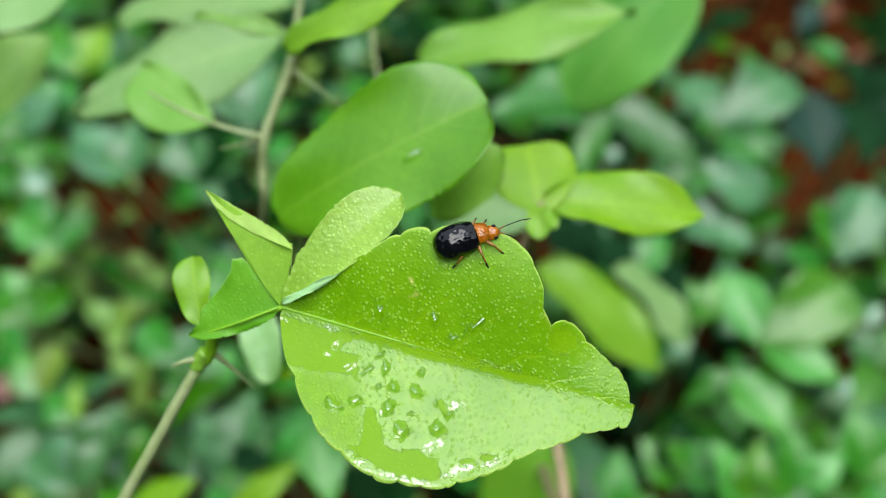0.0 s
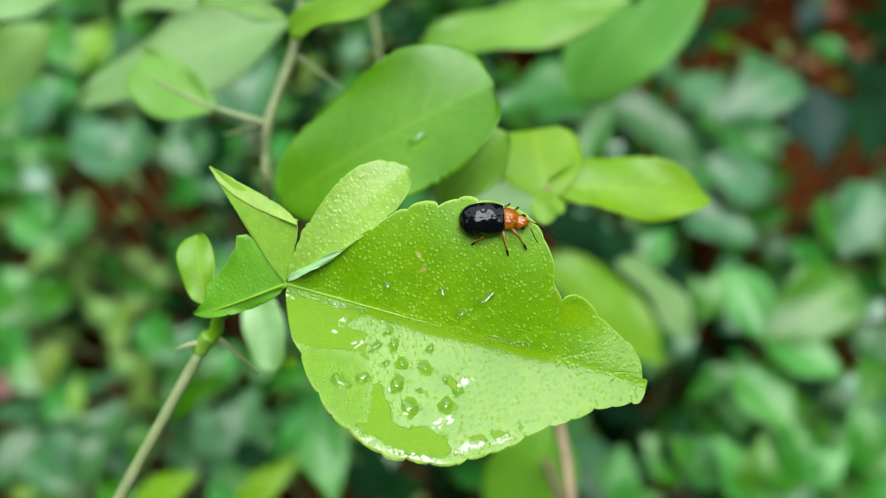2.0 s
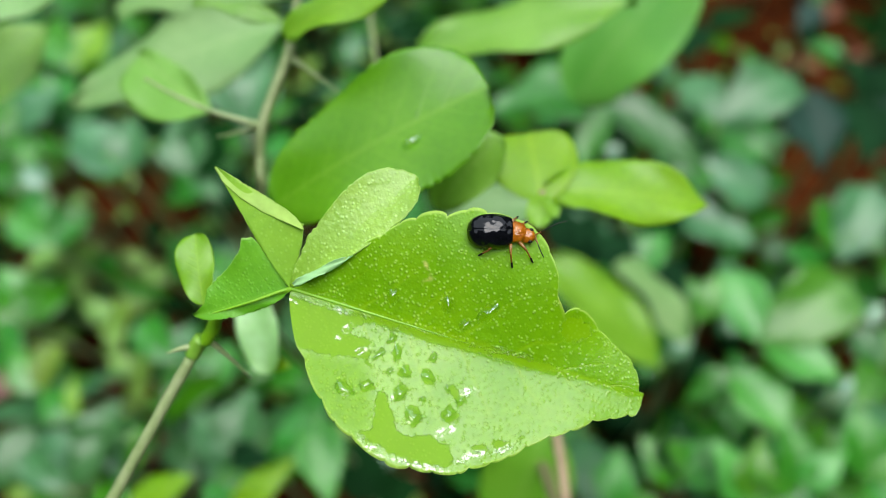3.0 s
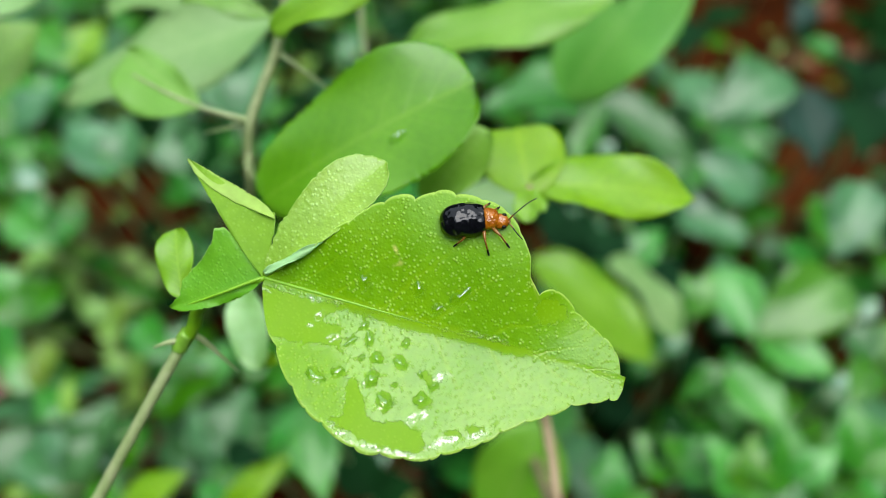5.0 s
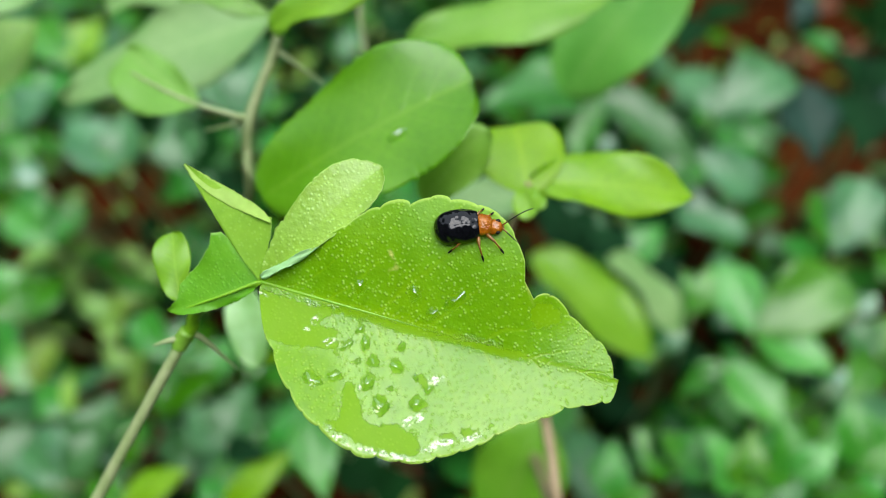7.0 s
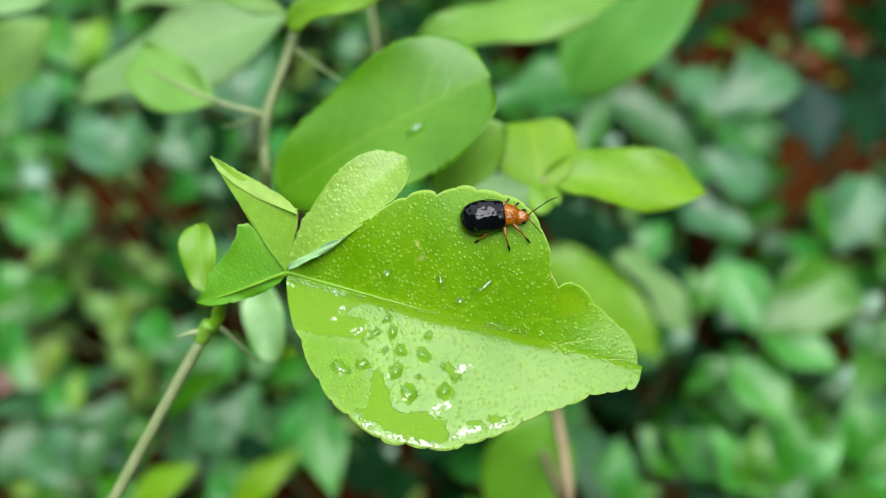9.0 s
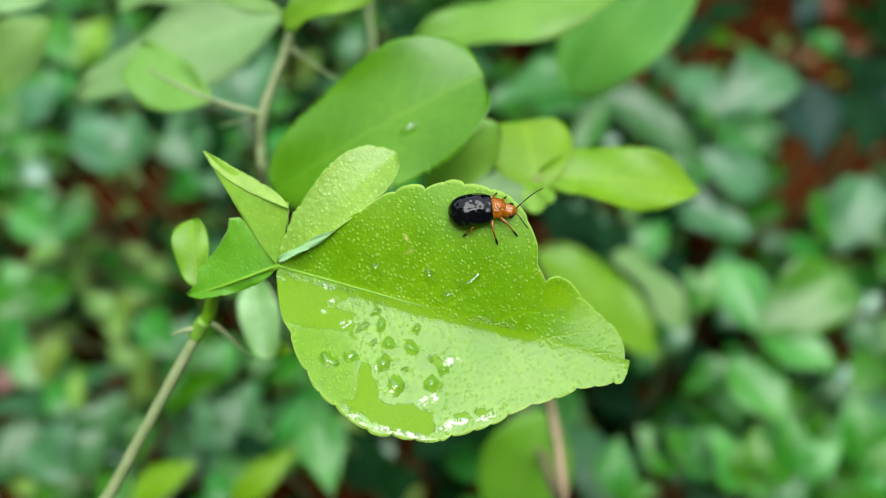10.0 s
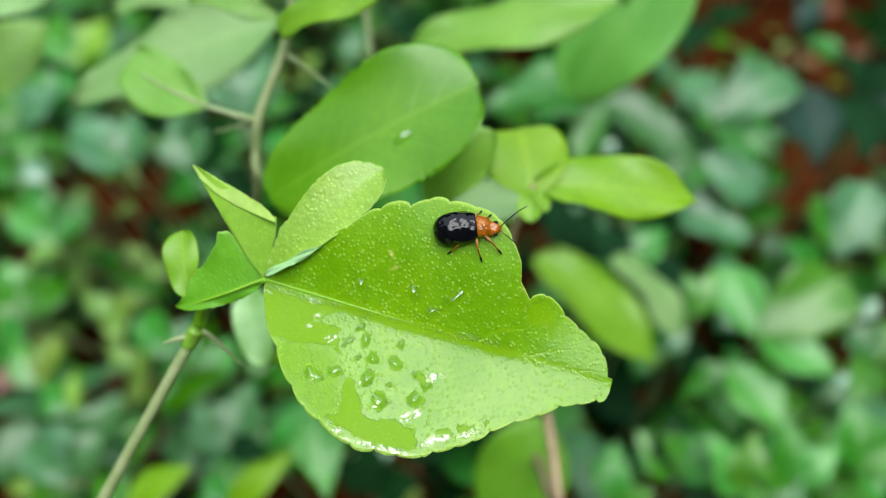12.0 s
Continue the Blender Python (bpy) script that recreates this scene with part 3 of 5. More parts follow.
def dull_skin(x, y):
    """Where the film is thin and the leaf's own skin shows: the side by the stalk, and the upper half."""
    w = within(x, y, [(3.3, -6.1), (10.7, -5.2), (12.2, -6.5), (14.1, -11.8), (12.3, -13.4), (8.7, -12.2), (4.4, -8.3)])
    return np.clip(np.maximum(0.5 + 0.5 * w, y * 700 * np.clip((0.036 - x) / 0.005, 0.15, 1)), 0, 1)


shoot = thing("citrus_shoot", (-0.075, 0.01, 0.0), "young green citrus shoot with one large wet lime-green leaf", "shoot")
add_stem(shoot, [(-0.075, 0.01, -0.004), (-0.074, 0.012, 0.10), (-0.066, 0.017, 0.22), (-0.0596, 0.0281, 0.2833), (-0.0484, 0.0387, 0.2993), (-0.0407, 0.0460, 0.3100), (-0.0344, 0.0521, 0.3184)], [0.0014, 0.0013, 0.0011, 0.0010, 0.00088, 0.00078, 0.00074], STEM_GREEN, label="slender pale green stem")
add_stem(shoot, [(-0.0347, 0.0517, 0.3181), (-0.0341, 0.0525, 0.3190), (-0.0331, 0.0530, 0.3204)], [0.0009, 0.0011, 0.0010], STEM_YOUNG, "node")
add_stem(shoot, [(-0.0335, 0.0528, 0.3196), (-0.0319, 0.0532, 0.3187), (-0.0285, 0.0527, 0.3111)], [0.0006, 0.0004, 0.0001], STEM_GREEN, "thorn")
add_stem(shoot, [(-0.0340, 0.0525, 0.3194), (-0.0358, 0.0520, 0.3196), (-0.0374, 0.0513, 0.3196)], [0.0005, 0.00035, 0.0001], STEM_GREEN, "thorn")

blade = part("large_leaf", leaf_sheet("large_leaf", LEAF_LENGTH, upper_edge, lower_edge, LIME, nu=460, nv=44, thick=0.00025, height=leaf_height, water={"gap": bare_gaps, "pool": glint_beads, "scar": scar_mark, "dull": dull_skin}, lobes=(rim_lobes(UPPER_RIM), rim_lobes(LOWER_RIM))), shoot, "large lime-green leaf, scalloped, wet and shining", LEAF_HOME)


def midrib_mesh():
    xs = np.linspace(-0.0003, LEAF_LENGTH * 0.86, 26)
    pts = [(x, 0.0, float(leaf_height(np.array(x), np.array(0.0))) - 0.00016) for x in xs]
    return tube("midrib", pts, [0.00024 * (1 - 0.75 * i / 25) + 0.00003 for i in range(26)], LIME_RIB, 8, 2)


LIME_RIB = plain_material("lime_midrib", (0.14, 0.36, 0.004), (0.20, 0.43, 0.010), rough=0.5, scale=900, depth=0.00005, coat=0.15)
rib = part("midrib", midrib_mesh(), blade, "pale raised midrib")
young = [blade]
young.append(add_stem(shoot, [(-0.0339, 0.0526, 0.3191), (-0.0327, 0.0533, 0.3213), (-0.0315, 0.0535, 0.3242), (-0.0273, 0.0530, 0.3279), (-0.0222, 0.0530, 0.3313)], [0.0008, 0.0009, 0.0008, 0.0005, 0.0003], LIME_RIB, "petiole"))
young.append(add_leaf(shoot, (-0.0221, 0.0531, 0.3315), (-0.008, 0.0632, 0.3408), 0.0040, LIME_SMALL, (-0.1, -0.4, 0.9), shape=lambda u: np.interp(u, [0, 0.08, 0.2, 0.3, 0.36, 0.5, 0.65, 0.8, 0.9, 0.96, 1], [0.05, 0.28, 0.55, 0.78, 0.78, 0.92, 1, 0.92, 0.72, 0.42, 0.05]), shape_low=lambda u: np.interp(u, [0, 0.15, 0.4, 0.6, 0.8, 0.9, 0.96, 1], [0, 0.35, 0.75, 0.97, 1, 0.85, 0.55, 0.1]), half_low=0.0031, fold=0.22, arch=0.05, wave=0.012, nu=110, nv=16, teeth=12, tooth=0.012, label="small rounded lime-green leaf, bumpy and wet"))
young.append(add_leaf(shoot, (-0.0223, 0.0531, 0.3313), (-0.0313, 0.0638, 0.34), 0.0004, LIME_DEEP, (0.05, -0.5, 0.86), shape=lambda u: np.interp(u, [0, 0.10, 0.22, 0.34, 0.6, 1], [0, 0.32, 0.72, 1, 0.6, 0.02]), half_low=0.0052, fold=0.05, arch=0.02, wave=0.015, nu=90, nv=12, teeth=10, tooth=0.014, label="small folded lime-green leaf"))
young.append(add_leaf(shoot, (-0.0314, 0.0638, 0.3401), (-0.0209, 0.0581, 0.3362), 0.0008, LIME_EDGE, (0.08, -0.35, 0.93), shape=lambda u: np.interp(u, [0, 0.2, 0.5, 0.75, 0.9, 1], [0.03, 0.45, 0.95, 1, 0.75, 0.1]), shape_low=lambda u: np.interp(u, [0, 0.15, 0.35, 0.6, 0.85, 1], [0.03, 0.75, 1, 0.8, 0.35, 0.05]), half_low=0.0012, fold=0.0, arch=-0.03, wave=0.012, nu=60, nv=8, name="folded_edge"))
young.append(add_leaf(shoot, (-0.0225, 0.0533, 0.3309), (-0.0335, 0.051, 0.3279), 0.0015, LIME_DARK, (0.1, -0.55, 0.8), shape=oval(0.45, 0.5), shape_low=lambda u: np.interp(u, [0, 0.055, 0.12, 0.2, 0.285, 0.34, 0.48, 0.64, 0.79, 0.855, 1], [0, 0.48, 0.75, 0.99, 1, 0.82, 0.64, 0.52, 0.36, 0.15, 0.02]), half_low=0.0072, fold=0.12, arch=0.03, wave=0.04, nu=110, nv=16, teeth=9, tooth=0.016, label="small shaded green leaf"))
young.append(add_stem(shoot, [(-0.0224, 0.0530, 0.3314), (-0.0274, 0.0516, 0.3300), (-0.0326, 0.0510, 0.3279)], [0.0002, 0.00016, 0.00008], LIME_RIB, "leaf_vein", sides=8))
young.append(add_leaf(shoot, (-0.0333, 0.0542, 0.3254), (-0.0351, 0.0622, 0.3295), 0.0026, CITRUS_BRIGHT, (-0.1, -0.35, 0.92), 0.6, 0.5, half_low=0.0020, fold=0.1, arch=0.06, wave=0.05, nu=40, nv=10))
add_leaf(shoot, (-0.0347, 0.0763, 0.2995), (-0.0308, 0.0633, 0.2939), 0.0034, HANGING, (-0.2, -0.2, 0.93), 0.5, 0.5, half_low=0.0036, fold=0.1, arch=0.05, wave=0.03, nu=40, nv=10, label="small leaf hanging under the large one, coloured pale for sky sheen")
add_leaf(shoot, (-0.0352, 0.0687, 0.2905), (-0.0277, 0.0652, 0.2929), 0.0016, CITRUS_BRIGHT, (0.1, -0.3, 0.93), 0.5, 0.6, nu=30, label="tip of a bright green leaf under the large one")
young.append(add_leaf(shoot, (-0.0217, 0.0521, 0.3333), (-0.015, 0.0549, 0.3357), 0.00056, PALE_RIM, (0, -0.35, 0.95), shape=lambda u: np.interp(u, [0, 0.1, 0.3, 0.6, 0.85, 1], [0.3, 0.8, 1, 0.9, 0.5, 0.05]), half_low=0.0004, nu=60, teeth=7, tooth=0.012, fold=0.05, arch=0.01, name="leaf_rim", label="pale turned-up rim of a small leaf"))

# ---- the branch behind ----
branch = thing("citrus_branch", (-0.02, 0.16, 0.0), "thin upright citrus branch with broad green leaves", "branch")
add_stem(branch, [(-0.02, 0.16, -0.004), (-0.026, 0.14, 0.10), (-0.0429, 0.0974, 0.2598), (-0.0320, 0.0853, 0.3123), (-0.0319, 0.0892, 0.3182), (-0.0313, 0.0925, 0.3223), (-0.0299, 0.0984, 0.3247), (-0.0282, 0.1056, 0.3268), (-0.0279, 0.1123, 0.3284), (-0.0275, 0.1244, 0.3321)], [0.0013, 0.0011, 0.0009, 0.0008, 0.0008, 0.0009, 0.0008, 0.0009, 0.0008, 0.0006], STEM_GREY, label="greyish green twig")
add_stem(branch, [(-0.0313, 0.0925, 0.3223), (-0.0349, 0.0918, 0.3243), (-0.0394, 0.0929, 0.3252), (-0.0443, 0.0945, 0.3266), (-0.0499, 0.0975, 0.3278)], [0.0006, 0.0004, 0.00035, 0.0003, 0.0002], STEM_GREEN, "petiole")
add_stem(branch, [(-0.0276, 0.1051, 0.3263), (-0.0239, 0.1024, 0.3253), (-0.0194, 0.0991, 0.3239)], [0.0005, 0.0003, 0.0001], STEM_GREEN, "thorn")
add_stem(branch, [(-0.0314, 0.0925, 0.3223), (-0.0351, 0.0933, 0.3204), (-0.0398, 0.0942, 0.3184)], [0.0004, 0.0003, 0.0001], STEM_GREEN, "thorn")
add_stem(branch, [(-0.0184, 0.1471, 0.3146), (-0.0174, 0.1374, 0.309), (-0.0157, 0.1284, 0.3054)], [0.0006, 0.0005, 0.0005], STEM_GREY, "petiole")
add_leaf(branch, (-0.0279, 0.0785, 0.3184), (0.0043, 0.0852, 0.3358), 0.0106, CITRUS, (-0.05, -0.35, 0.9), 0.62, 0.5, half_low=0.0102, fold=0.12, arch=0.05, wave=0.03, nu=110, nv=14, teeth=15, tooth=0.013, label="broad green leaf with a rain drop on it")
add_leaf(branch, (-0.0280, 0.1043, 0.3309), (-0.0068, 0.1043, 0.3413), 0.0040, CITRUS_BRIGHT, (0, -0.3, 0.95), 0.5, 0.6, fold=0.2)
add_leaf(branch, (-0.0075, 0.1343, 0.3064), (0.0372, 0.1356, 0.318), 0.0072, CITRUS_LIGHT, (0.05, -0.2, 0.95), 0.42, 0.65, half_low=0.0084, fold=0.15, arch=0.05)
add_leaf(branch, (-0.0443, 0.1043, 0.3152), (-0.059, 0.1173, 0.3183), 0.0082, CITRUS_CURL, (-0.1, -0.35, 0.92), 0.5, 0.5, half_low=0.0032, fold=0.2, arch=0.03)
add_leaf(branch, (-0.0348, 0.1415, 0.3098), (-0.0814, 0.1254, 0.299), 0.0105, CITRUS_PALE, (-0.1, -0.35, 0.9), 0.45, 0.85, fold=0.1, arch=0.06)
add_leaf(branch, (-0.0346, 0.1497, 0.3103), (-0.0765, 0.1495, 0.3061), 0.0090, CITRUS_PALE, (0, 0.0, 1.0), 0.5, 0.55)
add_leaf(branch, (-0.0284, 0.1110, 0.3287), (-0.0443, 0.1121, 0.3322), 0.0018, OLIVE, (0, -0.2, 0.95), 0.5, 0.7)
add_leaf(branch, (-0.1051, 0.1317, 0.3147), (-0.0758, 0.1411, 0.3226), 0.0082, UNDERSIDE, (0.0, -0.35, 0.94), 0.5, 0.6, label="pale leaf underside")
add_leaf(branch, (-0.1159, 0.1352, 0.2850), (-0.0958, 0.1537, 0.3005), 0.0080, OLIVE, (0.0, -0.3, 0.94), 0.5, 0.6)

# ---- the young sprig in the middle ----
sprig = thing("citrus_sprig", (0.035, 0.18, 0.0), "young citrus sprig with bright yellow-green leaves", "sprig")
add_stem(sprig, [(0.035, 0.18, -0.004), (0.03, 0.15, 0.12), (0.0227, 0.0579, 0.2462), (0.0205, 0.0701, 0.2630), (0.0128, 0.0758, 0.2835), (0.0102, 0.0797, 0.3037), (0.0133, 0.0825, 0.3145), (0.0137, 0.0835, 0.3167)], [0.0016, 0.0014, 0.0012, 0.0011, 0.0009, 0.0008, 0.0006, 0.0005], STEM_BROWN, label="thin brownish stem")
add_leaf(sprig, (0.0136, 0.0818, 0.3159), (0.0121, 0.0947, 0.3189), 0.0078, CITRUS_BRIGHT, (0.0, -0.2, 1.0), 0.62, 0.5, half_low=0.0070, fold=0.15, arch=0.03, wave=0.03, label="bright heart-shaped leaf")
add_leaf(sprig, (0.0136, 0.0841, 0.3165), (0.0417, 0.0849, 0.312), 0.0062, CITRUS_BRIGHT, (0.05, -0.3, 0.9), 0.48, 0.8, half_low=0.0052, fold=0.12, arch=0.05, nu=60, nv=8, label="bright yellow-green leaf with toothed margin")
add_leaf(sprig, (0.0136, 0.0827, 0.3167), (0.0124, 0.0767, 0.3155), 0.0021, CITRUS_BRIGHT, (0.0, -0.4, 0.8), 0.55, 0.5)
add_leaf(sprig, (0.0138, 0.0824, 0.3164), (0.0154, 0.0782, 0.3162), 0.0013, CITRUS_BRIGHT, (0.3, -0.4, 0.8), 0.55, 0.6)
add_leaf(sprig, (0.0191, 0.1077, 0.2881), (-0.0019, 0.1057, 0.2864), 0.0050, CITRUS_PALE, (0, -0.3, 0.95), 0.5, 0.6)
# lighter leaf colour here makes up for the broad leaf's shade
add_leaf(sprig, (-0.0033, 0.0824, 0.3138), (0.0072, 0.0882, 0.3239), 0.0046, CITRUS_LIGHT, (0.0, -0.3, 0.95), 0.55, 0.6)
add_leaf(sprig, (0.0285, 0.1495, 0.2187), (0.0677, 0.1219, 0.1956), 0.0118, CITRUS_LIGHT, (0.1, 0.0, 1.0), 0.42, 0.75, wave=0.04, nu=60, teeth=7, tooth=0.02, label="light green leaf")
add_leaf(sprig, (0.0556, 0.1555, 0.2106), (0.0807, 0.1374, 0.1889), 0.0085, CITRUS_PALE, (0.3, 0.0, 1.0), 0.5, 0.6, label="pale green leaf")
add_leaf(sprig, (0.0267, 0.0929, 0.2168), (0.0151, 0.0729, 0.1936), 0.0125, CITRUS_MID, (0.1, -0.1, 1.0), 0.5, 0.6)
add_leaf(sprig, (0.0348, 0.1678, 0.2666), (0.0644, 0.1861, 0.3016), 0.0155, CITRUS_COOL, (0.1, -0.1, 0.95), 0.5, 0.6, wave=0.04, nu=60, teeth=9, tooth=0.015, label="broad green leaf with wavy margin")

# ---- undergrowth ----
creeper_leaf = {}


def creeper_mesh(kind, seed):
    """One leaf, 1 cm long, shared by the plants."""
    key = (kind.name, seed)
    if key not in creeper_leaf:
        w = 0.0029 + 0.0006 * (seed % 3)
        k = 0.03 * (seed % 3)
        if seed % 2:
            knots = ([0, 0.03, 0.10, 0.20, 0.32 + k, 0.46 + k, 0.62, 0.78, 0.90, 1], [0, 0.34, 0.68, 0.92, 1, 0.93, 0.70, 0.40, 0.16, 0])
        else:
            knots = ([0, 0.03, 0.10, 0.22, 0.34 + k, 0.44 + k, 0.54 + k, 0.70, 0.86, 1], [0, 0.22, 0.50, 0.84, 1.04, 1.0, 0.82, 0.58, 0.30, 0])
        if seed >= 20:
            w = 0.0019
        elif seed >= 10:
            w = 0.0034
            knots = ([0, 0.05, 0.15, 0.3, 0.5, 0.65, 0.8, 0.92, 1], [0, 0.2, 0.45, 0.74, 0.96, 1, 0.88, 0.55, 0])
        grid = np.linspace(-0.2, 1.2, 141)
        bell = np.hanning(15)
        curve = np.convolve(np.interp(grid, *knots, left=0, right=0), bell / bell.sum(), "same")
        shape = lambda u: np.interp(u, grid, curve) * np.clip(u * 20, 0, 1) * np.clip((1 - u) * 12, 0, 1)
        creeper_leaf[key] = leaf_sheet("leaf", 0.01, lambda u: w * shape(u), lambda u: w * 0.95 * shape(u), kind, 30, 4, 0.28, 0.06, 0.04, teeth=5 + seed % 3, tooth=0.02, seed=seed, thick=0.00008)
    return creeper_leaf[key]


def herb(at, leaves, material=None, label="low creeper with bluish green leaves", group="creepers"):
    """A low plant: a stem from the soil to a crown, and leaves given as (base, tip, kind, seed)."""
    plant = thing("creeper", at, label, "creeper", group)
    crown = leaves[0][0]
    mid = [(a * 0.5 + b * 0.5) for a, b in zip(at, crown)]
    mid[0] += 0.006
    add_stem(plant, [(at[0], at[1], -0.004), mid, crown], [0.0012, 0.0010, 0.0007], STEM_GREEN, sides=6)
    for i, (base, tip, kind, seed) in enumerate(leaves):
        b, t = Vector(base), Vector(tip)
        if i and (b - Vector(crown)).length > 0.002:
            add_stem(plant, [crown, (Vector(crown) + b) * 0.5 + Vector((0, 0, 0.004)), base], [0.0006, 0.0005, 0.0004], STEM_GREEN, "petiole", sides=6)
        lean = -0.42 if seed in (10, 12) else -0.15 + 0.2 * math.cos(seed * 5)
        m = frame_of(b, t, (0.1 * math.sin(seed * 3), lean, 0.95))
        s = (t - b).length / 0.01
        ob = part("leaf", creeper_mesh(kind, seed), plant)
        ob.matrix_basis = Matrix.Translation(at).inverted() @ m @ Matrix.Diagonal((s, s, s, 1))
    return plant


def ground_under(p, dx=0.01, dy=0.03):
    return (p[0] + dx, p[1] + dy, 0.0)


def trefoil(crown, size, turn, kind, spread=62, tilt=0.0, seed=0, droop=0.15, label="low creeper with three-part green leaves"):
    """A plant with one three-part leaf at crown; turn: where its middle leaflet points, degrees."""
    leaves = []
    for k, (a, s) in enumerate(((0, 1.0), (spread, 0.88), (-spread, 0.9))):
        g = radians(turn + a)
        tip = (crown[0] + size * s * math.cos(g), crown[1] + size * s * math.sin(g), crown[2] - size * s * droop + tilt * size * math.sin(g))
        leaves.append((crown, tip, kind, seed + k))
    return herb(ground_under(crown), leaves, label=label, group="three-leaved creepers")


# the plants that stand out
def tall_herb(crown, tips, label="low creeper with broad green leaves"):
    return herb(ground_under(crown), [(crown, tip, kind, seed) for tip, kind, seed in tips], label=label, group="broad-leaved creepers")


tall_herb((0.1206, 0.1566, 0.1594), [((0.1102, 0.1862, 0.1685), HERB_LIGHT, 10), ((0.1572, 0.1772, 0.1727), HERB_LIGHT, 12), ((0.1471, 0.1401, 0.1586), HERB_LIGHT, 4)], "light green three-part creeper leaf")
tall_herb((0.1094, 0.1479, 0.1521), [((0.128, 0.121, 0.1465), HERB_LIGHT, 1), ((0.0913, 0.1415, 0.1401), CITRUS_DARK, 3)], "low creeper with broad green leaves")
tall_herb((0.1246, 0.2643, 0.1779), [((0.1139, 0.293, 0.1838), HERB_BLUE, 10), ((0.1613, 0.286, 0.1896), HERB_BLUE, 12), ((0.1556, 0.2529, 0.1749), HERB_BLUE, 25)], "bluish green three-part creeper leaf")
tall_herb((0.06, 0.2423, 0.2117), [((0.1062, 0.217, 0.1904), HERB_BLUE, 22), ((0.0136, 0.2281, 0.2128), CITRUS_DARK, 4), ((0.0502, 0.2053, 0.1937), HERB, 23)], "bluish green long-leaved creeper")
tall_herb((0.1072, 0.233, 0.1843), [((0.1347, 0.2189, 0.1725), HERB_BLUE, 10), ((0.087, 0.2122, 0.1734), HERB, 1)], "low creeper with broad green leaves")
tall_herb((0.0971, 0.2205, 0.1673), [((0.1330, 0.2041, 0.1601), HERB_BLUE, 3), ((0.0798, 0.1940, 0.1581), HERB_DARK_SHADE, 6)])
tall_herb((0.1748, 0.2094, 0.1449), [((0.1684, 0.2342, 0.1592), HERB, 11), ((0.1928, 0.2395, 0.1637), HERB_BLUE, 12)], "low creeper with broad green leaves")
tall_herb((0.1279, 0.1084, 0.1385), [((0.1260, 0.1304, 0.1505), HERB, 1), ((0.1072, 0.1132, 0.1425), HERB, 4), ((0.1465, 0.1192, 0.1475), HERB_LIGHT, 3)])
tall_herb((0.1584, 0.1147, 0.1307), [((0.1568, 0.1395, 0.1450), HERB, 2), ((0.1730, 0.1272, 0.1412), HERB_LIGHT, 1), ((0.1657, 0.1027, 0.1272), HERB, 5)])
tall_herb((0.0893, 0.1134, 0.1296), [((0.0730, 0.1295, 0.1366), HERB, 2), ((0.1073, 0.1256, 0.1399), HERB, 5), ((0.0891, 0.1415, 0.1401), HERB_DARK_SHADE, 1)])
tall_herb((0.0614, 0.1062, 0.1236), [((0.0668, 0.1265, 0.1341), HERB, 4), ((0.0803, 0.1059, 0.1299), HERB, 0)])
tall_herb((0.1750, 0.1578, 0.1408), [((0.1650, 0.1747, 0.1485), HERB_BLUE, 2), ((0.1907, 0.1747, 0.1485), HERB, 4), ((0.1591, 0.1389, 0.1380), HERB, 1)])
tall_herb((0.2047, 0.3602, 0.1540), [((0.2305, 0.3491, 0.1447), HERB, 1), ((0.2079, 0.3852, 0.1619), HERB_DARK_SHADE, 3)])
tall_herb((0.0700, 0.1752, 0.1815), [((0.0908, 0.1576, 0.1732), HERB_DARK_SHADE, 2), ((0.0537, 0.1901, 0.1874), HERB_DARK_SHADE, 4), ((0.0854, 0.1901, 0.1874), HERB, 1)])
tall_herb((-0.1439, 0.2394, 0.1701), [((-0.1730, 0.2598, 0.1807), HERB_BLUE, 5), ((-0.1435, 0.2627, 0.1831), HERB_BLUE, 2), ((-0.1654, 0.2358, 0.1736), HERB, 3)])
tall_herb((-0.2049, 0.2683, 0.1683), [((-0.1834, 0.2888, 0.1789), HERB_BLUE, 5), ((-0.2296, 0.2826, 0.1737), HERB, 2), ((-0.1914, 0.2503, 0.1597), HERB, 3)])
tall_herb((-0.1113, 0.2303, 0.1755), [((-0.0956, 0.2549, 0.1896), HERB_DARK_SHADE, 5), ((-0.1206, 0.2539, 0.1888), HERB_BLUE, 2), ((-0.0951, 0.2193, 0.1728), HERB_BLUE, 3)])
tall_herb((-0.1481, 0.1270, 0.1149), [((-0.1692, 0.1389, 0.1184), HERB_BLUE, 5), ((-0.1353, 0.1497, 0.1274), HERB_BLUE, 2), ((-0.1366, 0.1136, 0.1102), HERB, 3)])
tall_herb((-0.0835, 0.1210, 0.1360), [((-0.0992, 0.1365, 0.1425), HERB_BLUE, 5), ((-0.0765, 0.1457, 0.1437), HERB_BLUE, 2), ((-0.0641, 0.1172, 0.1393), HERB_DARK_SHADE, 3)])
tall_herb((-0.0430, 0.1105, 0.1859), [((-0.0360, 0.0840, 0.1768), HERB_LIGHT, 3), ((-0.0566, 0.1029, 0.1796), HERB, 1)])
tall_herb((-0.0872, 0.0741, 0.2011), [((-0.0688, 0.0823, 0.2080), CITRUS_BRIGHT, 0), ((-0.0996, 0.0813, 0.2006), HERB, 2)])
tall_herb((-0.0686, 0.0852, 0.1712), [((-0.0469, 0.1002, 0.1812), CITRUS_BRIGHT, 22), ((-0.0782, 0.0946, 0.1726), HERB, 2)])
tall_herb((-0.1527, 0.1411, 0.1267), [((-0.1547, 0.1577, 0.1342), CITRUS_BRIGHT, 23), ((-0.1692, 0.1515, 0.1289), HERB, 2)])
